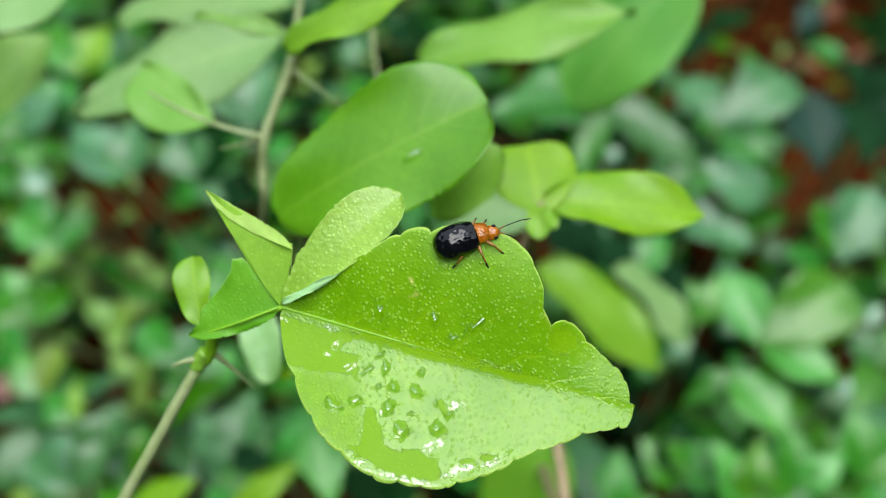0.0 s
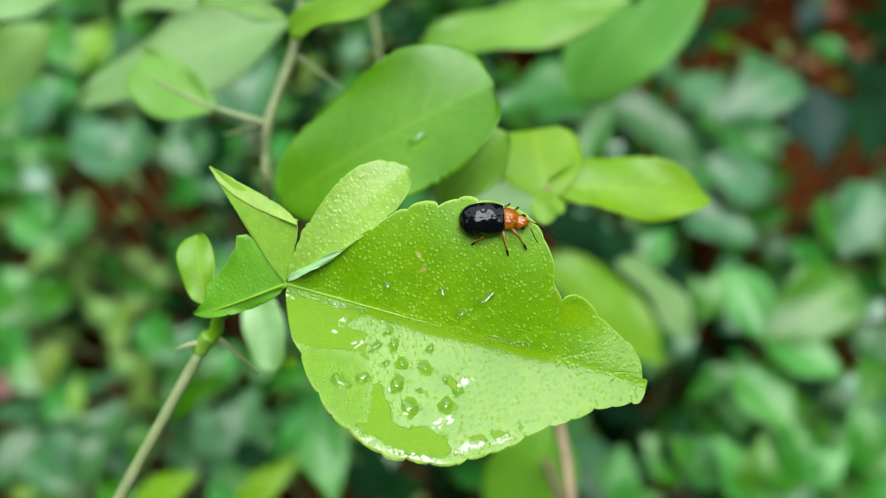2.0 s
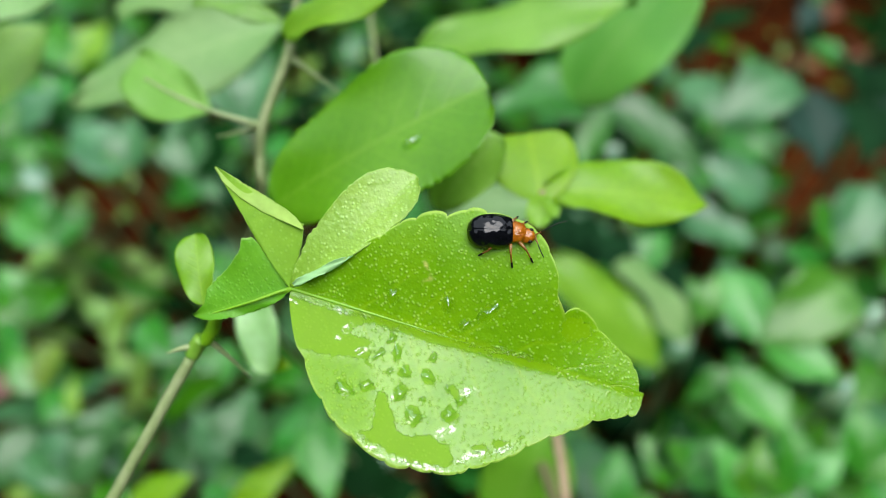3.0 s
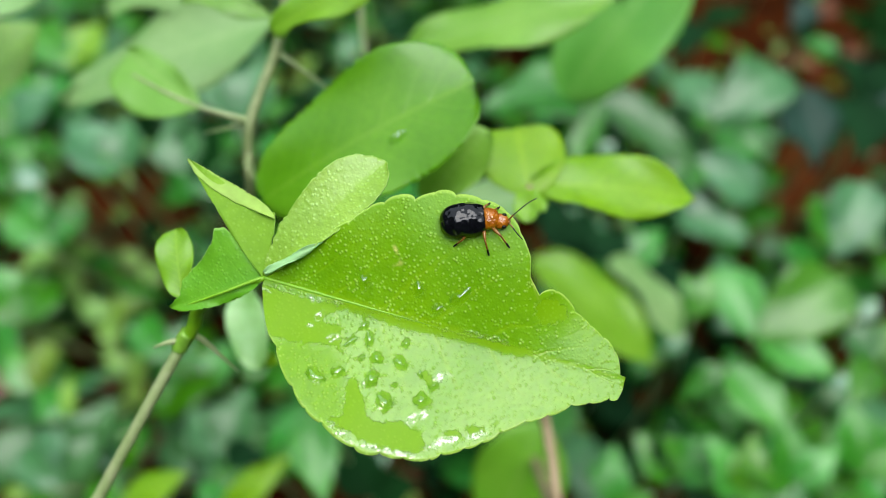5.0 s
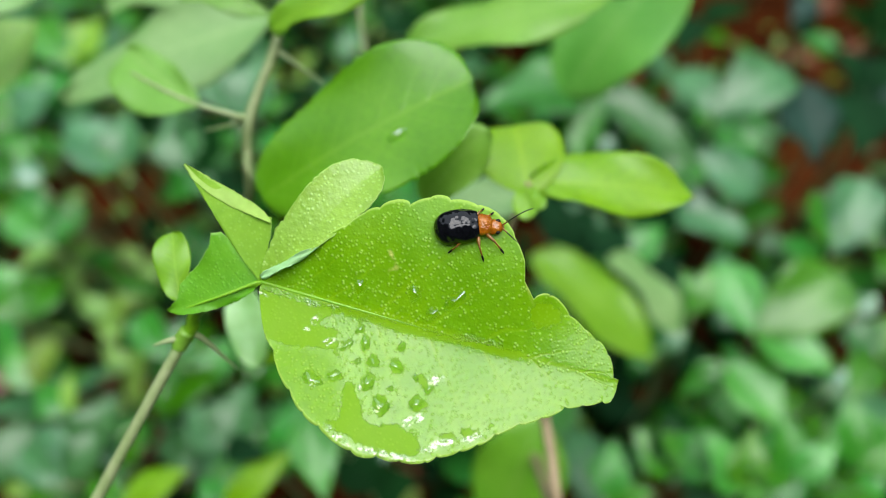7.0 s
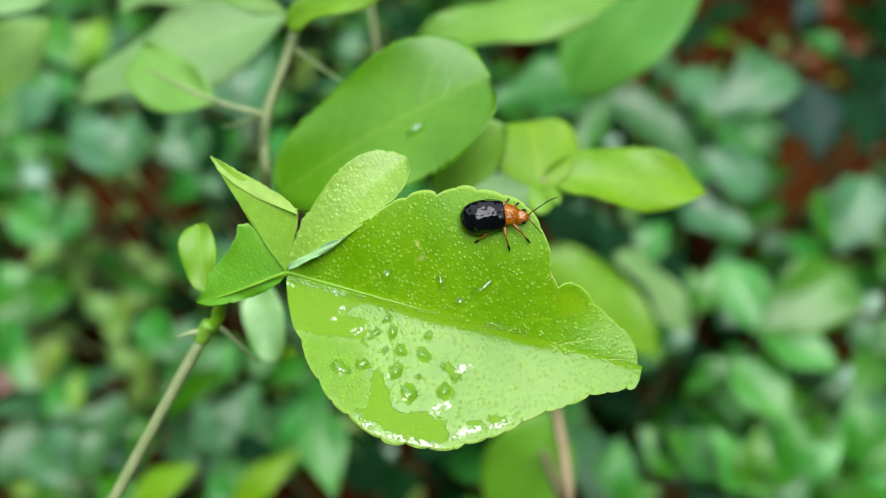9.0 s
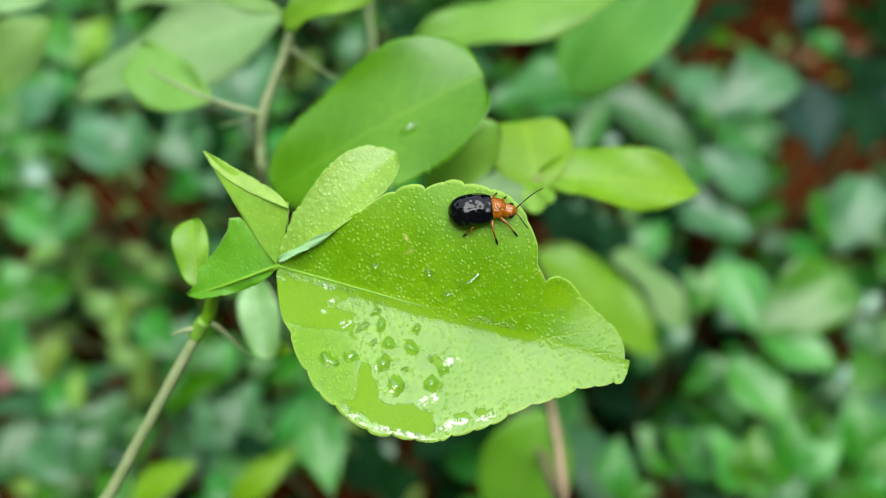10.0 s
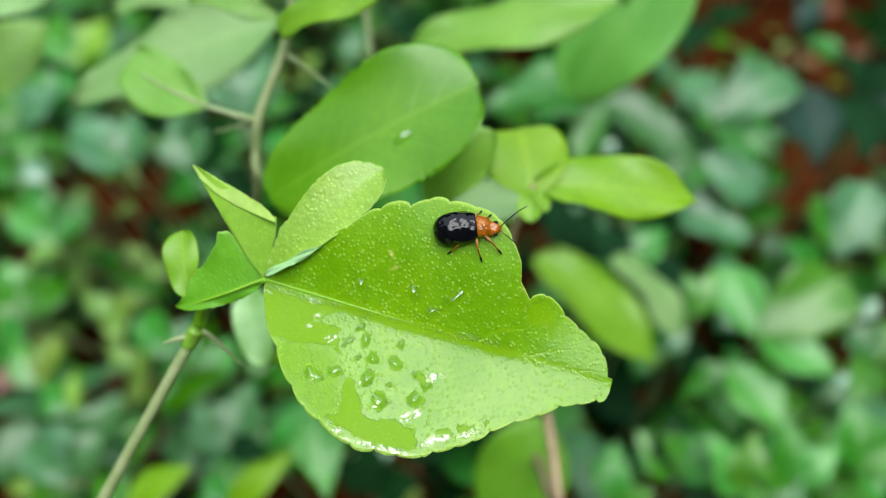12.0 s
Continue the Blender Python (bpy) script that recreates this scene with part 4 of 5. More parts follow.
tall_herb((0.1652, 0.2848, 0.1821), [((0.1725, 0.2457, 0.1623), HERB_SLATE, 1), ((0.184, 0.2694, 0.1691), HERB, 23)], "dark slate-green creeper leaf")
tall_herb((0.2275, 0.3082, 0.1495), [((0.2195, 0.3384, 0.1618), HERB_SLATE, 1), ((0.2502, 0.3372, 0.1608), HERB_SLATE, 3)], "dark slate-green creeper leaf")
tall_herb((0.2112, 0.3787, 0.1695), [((0.1983, 0.3664, 0.1592), HERB_SLATE, 2), ((0.2144, 0.3935, 0.1819), HERB_BLUE, 3)], "dark slate-green creeper leaf")
tall_herb((-0.197, 0.2792, 0.1643), [((-0.2181, 0.3065, 0.1742), HERB_LIGHT, 10), ((-0.1869, 0.3108, 0.1778), HERB, 1), ((-0.1755, 0.2934, 0.1632), HERB_BLUE, 11)], "low creeper with broad green leaves")
tall_herb((-0.0935, 0.2637, 0.1774), [((-0.1161, 0.2898, 0.1928), HERB_BLUE, 11), ((-0.083, 0.2908, 0.1937), HERB_BLUE, 2)], "low creeper with bluish green leaves")
tall_herb((-0.211, 0.2619, 0.1368), [((-0.1908, 0.2776, 0.1434), HERB_LIGHT, 1), ((-0.2368, 0.2743, 0.1406), HERB, 10), ((-0.1941, 0.2434, 0.1278), HERB, 3)], "low creeper with broad green leaves")
tall_herb((-0.1446, 0.1111, 0.1277), [((-0.1647, 0.1231, 0.1313), HERB_BLUE, 10), ((-0.133, 0.1281, 0.1355), HERB_BLUE, 12)], "low creeper with bluish green leaves")
tall_herb((-0.1261, 0.1788, 0.1062), [((-0.1459, 0.2005, 0.1114), HERB, 10), ((-0.1191, 0.2005, 0.1114), HERB_BLUE, 1)], "low creeper with broad green leaves")
tall_herb((0.0489, 0.2495, 0.2047), [((0.0798, 0.2249, 0.1841), HERB_BLUE, 22), ((0.0513, 0.2295, 0.1879), HERB, 23)], "bluish green long-leaved creeper")
tall_herb((-0.1915, 0.2316, 0.1244), [((-0.2151, 0.2488, 0.1323), HERB_LIGHT, 10), ((-0.1774, 0.2509, 0.1341), HERB, 11), ((-0.2038, 0.2201, 0.1212), OLIVE, 1)], "low creeper with broad green leaves")
tall_herb((-0.132, 0.1243, 0.1127), [((-0.1482, 0.1434, 0.1222), HERB_BLUE, 10), ((-0.1248, 0.1425, 0.1214), HERB, 1)], "low creeper with bluish green leaves")
tall_herb((-0.1831, 0.1639, 0.1067), [((-0.1987, 0.1821, 0.1155), HERB_LIGHT, 1), ((-0.1782, 0.1841, 0.1171), OLIVE, 10)], "low creeper with broad green leaves")
# the brightest leaf here is added for a blurred blotch of light
tall_herb((-0.1804, 0.2992, 0.1812), [((-0.1699, 0.3271, 0.1915), CITRUS_BRIGHT, 1), ((-0.2067, 0.3239, 0.1887), HERB_LIGHT, 10), ((-0.1611, 0.3014, 0.1829), HERB, 3)], "light green creeper with pointed leaves")
# small glossy leaves added where bluish glints show among the creepers
for wet_crown, wet_tip in (((0.0847, 0.1529, 0.1563), (0.0941, 0.1583, 0.1608)), ((0.1625, 0.1661, 0.1608), (0.1716, 0.1713, 0.1651)), ((0.0865, 0.1265, 0.1341), (0.0935, 0.1312, 0.1380)), ((0.1498, 0.1415, 0.1467), (0.1564, 0.1466, 0.1509)), ((-0.0331, 0.1234, 0.1120), (-0.0216, 0.1296, 0.1171)), ((0.0571, 0.1999, 0.2152), (0.0629, 0.2041, 0.2188)), ((-0.1806, 0.2336, 0.1653), (-0.1907, 0.2414, 0.1718))):
    tall_herb(wet_crown, [(wet_tip, HERB_WET_GLINT, 2)], "small wet creeper leaf added for a bluish glint")
tall_herb((-0.0277, 0.1078, 0.1250), [((-0.0402, 0.1298, 0.1369), HERB_DARK_SHADE, 1), ((-0.0094, 0.1127, 0.1291), HERB_DARK_SHADE, 2)])


for weed_crown, weed_tips in (((-0.2036, 0.2503, 0.0879), ((-0.2220, 0.2597, 0.0957), (-0.1882, 0.2597, 0.0957), (-0.1925, 0.2303, 0.0841))), ((-0.1730, 0.2177, 0.0866), ((-0.1905, 0.2244, 0.0922), (-0.1570, 0.2244, 0.0922), (-0.1642, 0.1979, 0.0830))), ((-0.2109, 0.2088, 0.0791), ((-0.2254, 0.2199, 0.0885), (-0.1934, 0.2110, 0.0810), (-0.2025, 0.1903, 0.0766))), ((-0.1529, 0.1851, 0.0854), ((-0.1666, 0.1936, 0.0925), (-0.1418, 0.1936, 0.0925), (-0.1432, 0.1676, 0.0838))), ((-0.1637, 0.2503, 0.0879), ((-0.1775, 0.2573, 0.0938), (-0.1514, 0.2433, 0.0820)))):
    tall_herb(weed_crown, [(tip, OLIVE, i + 1) for i, tip in enumerate(weed_tips)], "small yellowish green weed")
# creepers coloured dark to stand for the shaded spots
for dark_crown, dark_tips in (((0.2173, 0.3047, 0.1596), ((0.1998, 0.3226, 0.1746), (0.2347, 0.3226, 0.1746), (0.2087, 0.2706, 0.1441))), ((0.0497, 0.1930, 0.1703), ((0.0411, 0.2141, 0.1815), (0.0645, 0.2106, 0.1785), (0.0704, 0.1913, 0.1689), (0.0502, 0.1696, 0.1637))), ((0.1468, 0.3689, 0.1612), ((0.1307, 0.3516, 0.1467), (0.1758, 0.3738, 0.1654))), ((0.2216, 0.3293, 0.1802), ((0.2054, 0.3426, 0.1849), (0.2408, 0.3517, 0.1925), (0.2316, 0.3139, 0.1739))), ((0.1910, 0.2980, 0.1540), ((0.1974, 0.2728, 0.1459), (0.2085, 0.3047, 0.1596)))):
    tall_herb(dark_crown, [(tip, HERB_DARK_SHADE, 2 * i + 1) for i, tip in enumerate(dark_tips)], "dark green creeper, shade put into its leaf colour")


for light_crown, light_tips in (((0.1088, 0.1040, 0.1348), ((0.0967, 0.1231, 0.1482), (0.1149, 0.1252, 0.1500), (0.1224, 0.1079, 0.1407))), ((0.0980, 0.1661, 0.1608), ((0.0886, 0.1827, 0.1721), (0.1070, 0.1827, 0.1721))), ((-0.2109, 0.2489, 0.1128), ((-0.2284, 0.2714, 0.1252), (-0.1930, 0.2680, 0.1223), (-0.1908, 0.2413, 0.1129))), ((-0.2110, 0.2207, 0.1022), ((-0.2280, 0.2315, 0.1113), (-0.1968, 0.2294, 0.1095))), ((-0.1860, 0.1788, 0.0801), ((-0.1998, 0.1893, 0.0889), (-0.1708, 0.1851, 0.0854)))):
    tall_herb(light_crown, [(tip, HERB_LIGHT, 2 * i + 1) for i, tip in enumerate(light_tips)], "light green creeper with pointed leaves")


def soil_shows(x, y):
    """Bare soil patches."""
    for cx, cy, r in ((0.271, 0.590, 0.100), (0.351, 0.609, 0.050), (0.254, 0.375, 0.045), (0.218, 0.398, 0.030), (-0.244, 0.358, 0.050), (-0.252, 0.212, 0.040), (0.395, 0.599, 0.040), (0.344, 0.485, 0.050), (0.331, 0.436, 0.050), (0.310, 0.470, 0.045), (0.192, 0.507, 0.035), (0.253, 0.358, 0.040), (0.240, 0.620, 0.070), (-0.225, 0.390, 0.030), (-0.205, 0.296, 0.020), (-0.221, 0.243, 0.025)):
        if math.hypot(x - cx, (y - cy) * 0.8) < r:
            return True
    return False


def scatter_creepers():
    rng = random.Random(11)
    count = 0
    while count < 225:
        x, y = rng.uniform(-0.42, 0.45), rng.uniform(0.06, 0.80)
        low = rng.random() < 0.55
        h = rng.uniform(0.015, 0.06) if low else rng.uniform(0.05, 0.11)
        k = 0.4 / (0.4 - h)
        if soil_shows(x * k, y * k) or math.hypot(x, y) < 0.05:
            continue
        kind = rng.choice((HERB, HERB, HERB_BLUE, HERB_DARK_SHADE, HERB_DARK_SHADE, HERB_DARK_SHADE, HERB_LIGHT)) if not low else rng.choice((HERB_DARK_SHADE, HERB_DARK_SHADE, HERB, HERB_BLUE))
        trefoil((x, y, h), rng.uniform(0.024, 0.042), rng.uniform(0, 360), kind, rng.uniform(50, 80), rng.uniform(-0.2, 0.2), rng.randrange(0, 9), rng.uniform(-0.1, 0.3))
        count += 1


scatter_creepers()


def leaf_litter():
    """Dead leaves and small weeds on the soil, past counting."""
    rng = random.Random(5)
    # ground_cover is near black: it paints the shade low between the plants
    for name, kind, count, size, label in (("creeper_mat", HERB, 750, 0.034, "mat of green creeper leaves"), ("bluish_creeper_mat", HERB_BLUE, 300, 0.032, "mat of bluish green creeper leaves"), ("leaf_litter", DRY, 260, 0.022, "dead brown leaves on the soil"), ("small_weeds", OLIVE, 1100, 0.013, "small yellowish green weeds"), ("ground_cover", HERB_DARK_SHADE, 3200, 0.022, "ground cover coloured near black for the shade between leaves")):
        src = leaf_sheet("piece", 1.0, lambda u: 0.3 * oval()(u), lambda u: 0.28 * oval()(u), kind, 6, 2, 0.2, 0.1, 0.03, thick=0.01)
        base = np.array([v.co[:] for v in src.vertices])
        poly = [tuple(p.vertices) for p in src.polygons]
        loops = np.array([l.vertex_index for l in src.loops])
        uvs = np.array([d.uv[:] for d in src.uv_layers["leaf"].data])
        bpy.data.meshes.remove(src)
        verts, faces, done = [], [], 0
        while done < count:
            x, y = rng.uniform(-0.5, 0.55), rng.uniform(0.02, 0.95)
            if kind in (HERB_DARK_SHADE, HERB, HERB_BLUE) and soil_shows(x, y):
                continue
            if kind is OLIVE and x > -0.02 and rng.random() < 0.8:
                continue
            if kind is OLIVE and rng.random() < 0.5:
                z = rng.uniform(0.02, 0.07)
            elif kind in (HERB, HERB_BLUE):
                z = rng.uniform(0.02, 0.10)
            else:
                z = rng.uniform(0.004, 0.012) if kind is DRY else rng.uniform(0.005, 0.04)
            m = pose(x, y, z, rng.uniform(-25, 25), rng.uniform(-35, 25), rng.uniform(0, 360))
            s = size * rng.uniform(0.6, 1.3)
            o = len(verts)
            r = np.array(m.to_3x3())
            verts.extend((base * s @ r.T + np.array((x, y, z))).tolist())
            faces.extend(tuple(o + i for i in f) for f in poly)
            done += 1
        me = mesh_data(name, verts, faces, kind)
        me.uv_layers.new(name="leaf").data.foreach_set("uv", np.tile(uvs, (count, 1)).astype(np.float32).ravel())
        tagged(new(name, me), label, "leaves", kind="stuff")


leaf_litter()


def scattered(name, kind, places, label, category):
    """One mesh of many loose leaves, at (place, size, tilt)."""
    src = leaf_sheet("piece", 1.0, lambda u: 0.32 * oval()(u), lambda u: 0.3 * oval()(u), kind, 5, 1, 0.2, 0.1, 0.03, thick=0.01)
    base = np.array([v.co[:] for v in src.vertices])
    poly = [tuple(p.vertices) for p in src.polygons]
    uvs = np.array([d.uv[:] for d in src.uv_layers["leaf"].data])
    bpy.data.meshes.remove(src)
    verts, faces = [], []
    for place, size, turn in places:
        o = len(verts)
        verts.extend((base * size @ np.array(turn.to_3x3()).T + np.array(place)).tolist())
        faces.extend(tuple(o + i for i in f) for f in poly)
    me = mesh_data(name, verts, faces, kind)
    me.uv_layers.new(name="leaf").data.foreach_set("uv", np.tile(uvs, (len(places), 1)).astype(np.float32).ravel())
    tagged(new(name, me), label, category, kind="stuff")


def outer_cover():
    """The same growth goes on over the rest of the clearing, and up the added unseen bushes that close it."""
    rng = random.Random(21)
    for name, kind, count in (("outer_creepers", HERB, 3500), ("outer_ground_cover", HERB_DARK_SHADE, 4500), ("outer_bluish_creepers", HERB_BLUE, 1800)):
        places = []
        while len(places) < count:
            a, d = rng.uniform(0, 2 * math.pi), 1.65 * math.sqrt(rng.random())
            x, y = d * math.cos(a), d * math.sin(a)
            if -0.5 < x < 0.55 and 0.02 < y < 0.95 or math.hypot(x, y) < 0.12:
                continue
            z = rng.uniform(0.01, 0.09)
            places.append(((x, y, z), rng.uniform(0.03, 0.06), pose(0, 0, 0, rng.uniform(-25, 25), rng.uniform(-35, 25), rng.uniform(0, 360))))
        scattered(name, kind, places, "low green creepers over the clearing", "creepers")
    for name, kind, count in (("bush_leaves", HERB, 4200), ("dark_bush_leaves", HERB_DARK_SHADE, 4200)):
        places = []
        for _ in range(count):
            a, f = rng.uniform(0, 2 * math.pi), rng.random()
            r = 1.5 + 0.25 * noise.noise(Vector((math.cos(a) * 4, math.sin(a) * 4, f * 3))) + 0.25 * f + rng.uniform(-0.12, 0.12)
            top = 1.35 + 0.95 * (0.5 - 0.5 * math.sin(a)) ** 1.5 + 0.25 * noise.noise(Vector((math.cos(a) * 6, math.sin(a) * 6, 7)))
            places.append(((r * math.cos(a), r * math.sin(a), top * f), rng.uniform(0.06, 0.12), pose(0, 0, 0, 0, 0, math.degrees(a) + 180 + rng.uniform(-50, 50)) @ pose(0, 0, 0, rng.uniform(-40, 40), rng.uniform(10, 75), 0)))
        scattered(name, kind, places, "leaves of the unseen bushes added round the clearing", "bushes")


outer_cover()
pink = thing("fallen_leaf", (-0.2260, 0.1968, 0.0626), "faded pinkish fallen leaf caught on the low weeds", "leaf")
add_leaf(pink, (-0.2387, 0.1889, 0.0559), (-0.2143, 0.1999, 0.0717), 0.0075, FLESHY, (0, -0.2, 0.95), 0.5, 0.6, name="blade")

# ---- rain drops on the large leaf ----
def droplet(cx, cy, rx, ry, turn, seed):
    """A flat drop lying on the blade at (cx, cy) millimetres."""
    n, rings = 28, 8
    verts, faces = [], []
    x0, y0 = cx * 0.001, cy * 0.001
    c, s = math.cos(radians(turn)), math.sin(radians(turn))
    z0 = float(leaf_height(np.array(x0), np.array(y0)))
    for j in range(rings):
        f = 1 - j / rings
        up = 1 - f ** 1.7
        for i in range(n):
            a = 2 * math.pi * i / n
            lump = 1 + 0.16 * math.sin(2 * a + seed) + 0.12 * math.sin(3 * a + 2.3 * seed) + 0.05 * math.sin(5 * a + seed)
            ex, ey = rx * 0.001 * f * lump * math.cos(a), ry * 0.001 * f * lump * math.sin(a)
            px, py = x0 + ex * c - ey * s, y0 + ex * s + ey * c
            z = float(leaf_height(np.array(px), np.array(py))) + 0.00002 + 0.00052 * up * min(rx, ry) / 0.6
            verts.append((px - x0, py - y0, z - z0))
    verts.append((0, 0, 0.00002 + 0.00052 * min(rx, ry) / 0.6))
    for j in range(rings - 1):
        for i in range(n):
            b = (i + 1) % n
            faces.append((j * n + i, j * n + b, (j + 1) * n + b, (j + 1) * n + i))
    for i in range(n):
        faces.append(((rings - 1) * n + i, (rings - 1) * n + (i + 1) % n, rings * n))
    ob = new("water_droplet", mesh_data("water_droplet", verts, faces, WATER))
    tagged(ob, "clear rain drop lying on the lime-green leaf", "drop", "rain drops on the leaf")
    return ob, pose(x0, y0, z0)


drops = [droplet(*row) for row in DROPS]


def drop_on(place, normal, along, rx, ry, h):
    """A single lens-shaped drop on another leaf."""
    n, rings = 24, 7
    verts, faces = [], []
    for j in range(rings):
        f = 1 - j / rings
        for i in range(n):
            a = 2 * math.pi * i / n
            lump = 1 + 0.12 * math.sin(2 * a + 1) + 0.08 * math.sin(3 * a)
            verts.append((rx * f * lump * math.cos(a), ry * f * lump * math.sin(a), h * (1 - f ** 2.2)))
    verts.append((0, 0, h))
    for j in range(rings - 1):
        for i in range(n):
            faces.append((j * n + i, j * n + (i + 1) % n, (j + 1) * n + (i + 1) % n, (j + 1) * n + i))
    for i in range(n):
        faces.append(((rings - 1) * n + i, (rings - 1) * n + (i + 1) % n, rings * n))
    ob = new("water_droplet", mesh_data("water_droplet", verts, faces, WATER))
    m = frame_of(place, Vector(place) + Vector(along), normal)
    ob.matrix_basis = m
    return tagged(ob, "rain drop on the broad green leaf", "drop", "rain drops on the leaves")


drop_on((-0.00657, 0.07951, 0.33032), (-0.304, -0.372, 0.877), (0.9, 0.3, 0.4), 0.0016, 0.0010, 0.0009)


# ---- the beetle ----
def ball(name, center, radii, material, square=2.0, nu=28, nv=18, flat=None, taper=0.0):
    """A rounded body: a superellipsoid, x forward; flat cuts its underside; taper narrows the front."""
    verts, faces = [], []
    q = 2.0 / square
    for j in range(nv + 1):
        b = -math.pi / 2 + math.pi * j / nv
        for i in range(nu):
            a = 2 * math.pi * i / nu
            cx, sx = math.cos(a), math.sin(a)
            cb, sb = max(math.cos(b), 0.0), math.sin(b)
            x = cb * math.copysign(abs(cx) ** q, cx)
            y = cb * math.copysign(abs(sx) ** q, sx) * (1 - taper * x)
            z = sb
            if flat is not None:
                z = max(z, flat)
            verts.append((center[0] + radii[0] * x, center[1] + radii[1] * y, center[2] + radii[2] * z))
    for j in range(nv):
        for i in range(nu):
            k = (i + 1) % nu
            faces.append((j * nu + i, j * nu + k, (j + 1) * nu + k, (j + 1) * nu + i))
    me = mesh_data(name, verts, faces, material)
    bm = bmesh.new()
    bm.from_mesh(me)
    bmesh.ops.remove_doubles(bm, verts=bm.verts, dist=1e-7)
    bm.to_mesh(me)
    bm.free()
    me.shade_smooth()
    return me


def wing_case(side):
    """Half of the domed black shell, with a fine seam between the halves."""
    verts, faces = [], []
    nu, nv = 44, 20
    for i in range(nu + 1):
        u = i / nu
        x = 0.00236 - 0.0051 * u
        s = (u - 0.46) / 0.54 if u > 0.46 else (0.46 - u) / 0.62
        w = 0.00200 * max(1 - s ** 2.7, 0.0) ** (1 / 2.3)
        h = 0.00188 * max(1 - s ** 2.3, 0.0) ** (1 / 2.1)
        for j in range(nv + 1):
            a = 0.5 * math.pi * j / nv
            y = max(w, 1e-6) * math.sin(a) ** 0.94
            z = 0.00058 + max(h, 1e-6) * math.cos(a) ** 0.92
            groove = 0.00003 * math.exp(-(y / 0.00005) ** 2)
            verts.append((x, side * (y + 0.000006), z - groove))
    w = nv + 1
    for i in range(nu):
        for j in range(nv):
            f = (i * w + j, (i + 1) * w + j, (i + 1) * w + j + 1, i * w + j + 1)
            faces.append(f if side < 0 else tuple(reversed(f)))
    return mesh_data("wing_case", verts, faces, SHELL)


beetle = thing("leaf_beetle", (0, 0, 0), "shiny black leaf beetle with orange head and legs on a leaf", "beetle")
LEAN = Matrix.Translation((-0.00016, 0.00018, 0.00030)) @ pose(0, 0, 0, -6, 3, 0) @ Matrix.Translation((0, 0, -0.0005))
part("wing_case", wing_case(1), beetle, "glossy black wing case")
part("wing_case", wing_case(-1), beetle, "glossy black wing case")
part("abdomen", ball("abdomen", (-0.0002, 0, 0.00055), (0.0021, 0.00168, 0.00042), BLACK, 2.3), beetle)
part("pronotum", ball("pronotum", (0.00300, -0.00005, 0.00104), (0.00104, 0.00122, 0.00088), ORANGE, 2.7, taper=0.16), beetle, "shiny orange neck shield")
head = part("head", ball("head", (0.00426, -0.00025, 0.00084), (0.00084, 0.00086, 0.00066), ORANGE, 2.6, taper=0.2), beetle, "orange head")
for sgn in (1, -1):
    part("eye", ball("eye", (0.00454, sgn * 0.00066 - 0.00025, 0.00104), (0.00030, 0.00024, 0.00030), BLACK, 2.0, 14, 10), head, "black eye")
part("jaws", ball("jaws", (0.00506, -0.00025, 0.00070), (0.00024, 0.00034, 0.00022), LEG, 2.0, 14, 10), head)


def feeler(side):
    """A thin black feeler of beads, orange at its root; it starts at the origin."""
    pts = [(0, 0, 0), (0.0005, side * 0.0002, 0.00022), (0.0015, side * 0.0006, 0.00042), (0.0026, side * 0.0010, 0.0005), (0.0036, side * 0.0012, 0.00042)]
    if side < 0:
        pts = [tuple(0.62 * c for c in p) for p in pts]
    return tube("feeler", pts, [0.00007, 0.00006, 0.00006, 0.000065, 0.00005], BLACK, 7, 6, rough=0.3)


feelers = []
for sgn in (1, -1):
    f = part("feeler", feeler(sgn), beetle, "thin black feeler")
    f.location = (0.00510, sgn * 0.00022 - 0.00025, 0.00114)
    root = part("feeler_root", tube("feeler_root", [(0, 0, 0), (0.0003, sgn * 0.00012, 0.00014), (0.0006, sgn * 0.00024, 0.00025)], [0.0001, 0.00009, 0.00008], LEG, 7, 4), f, "orange root")
    feelers.append(f)


def leg(hip, knee, foot):
    """Orange thigh and shin, dark foot. Places are in the beetle's space, relative to the hip."""
    h, k, e = Vector(hip), Vector(knee), Vector(foot)
    ob = part("leg", tube("leg", [(0, 0, 0), (k - h) * 0.5 + Vector((0, 0, 0.0001)), k - h], [0.00017, 0.00023, 0.00013], LEG, 8, 5), beetle)
    ob.location = h
    out = (e - k).normalized()
    ankle = k + (e - k) * 0.68
    part("shin", tube("shin", [k - h, (k + ankle) * 0.5 - h, ankle - h], [0.00012, 0.00010, 0.00011], LEG, 8, 4), ob)
    flat = Vector((out.x, out.y, 0)).normalized()
    part("foot", tube("foot", [ankle - h, (ankle + e) * 0.5 - h, e - h, e - h + flat * 0.00025], [0.00010, 0.00013, 0.00012, 0.00007], BLACK, 8, 4), ob, "dark foot")
    return ob


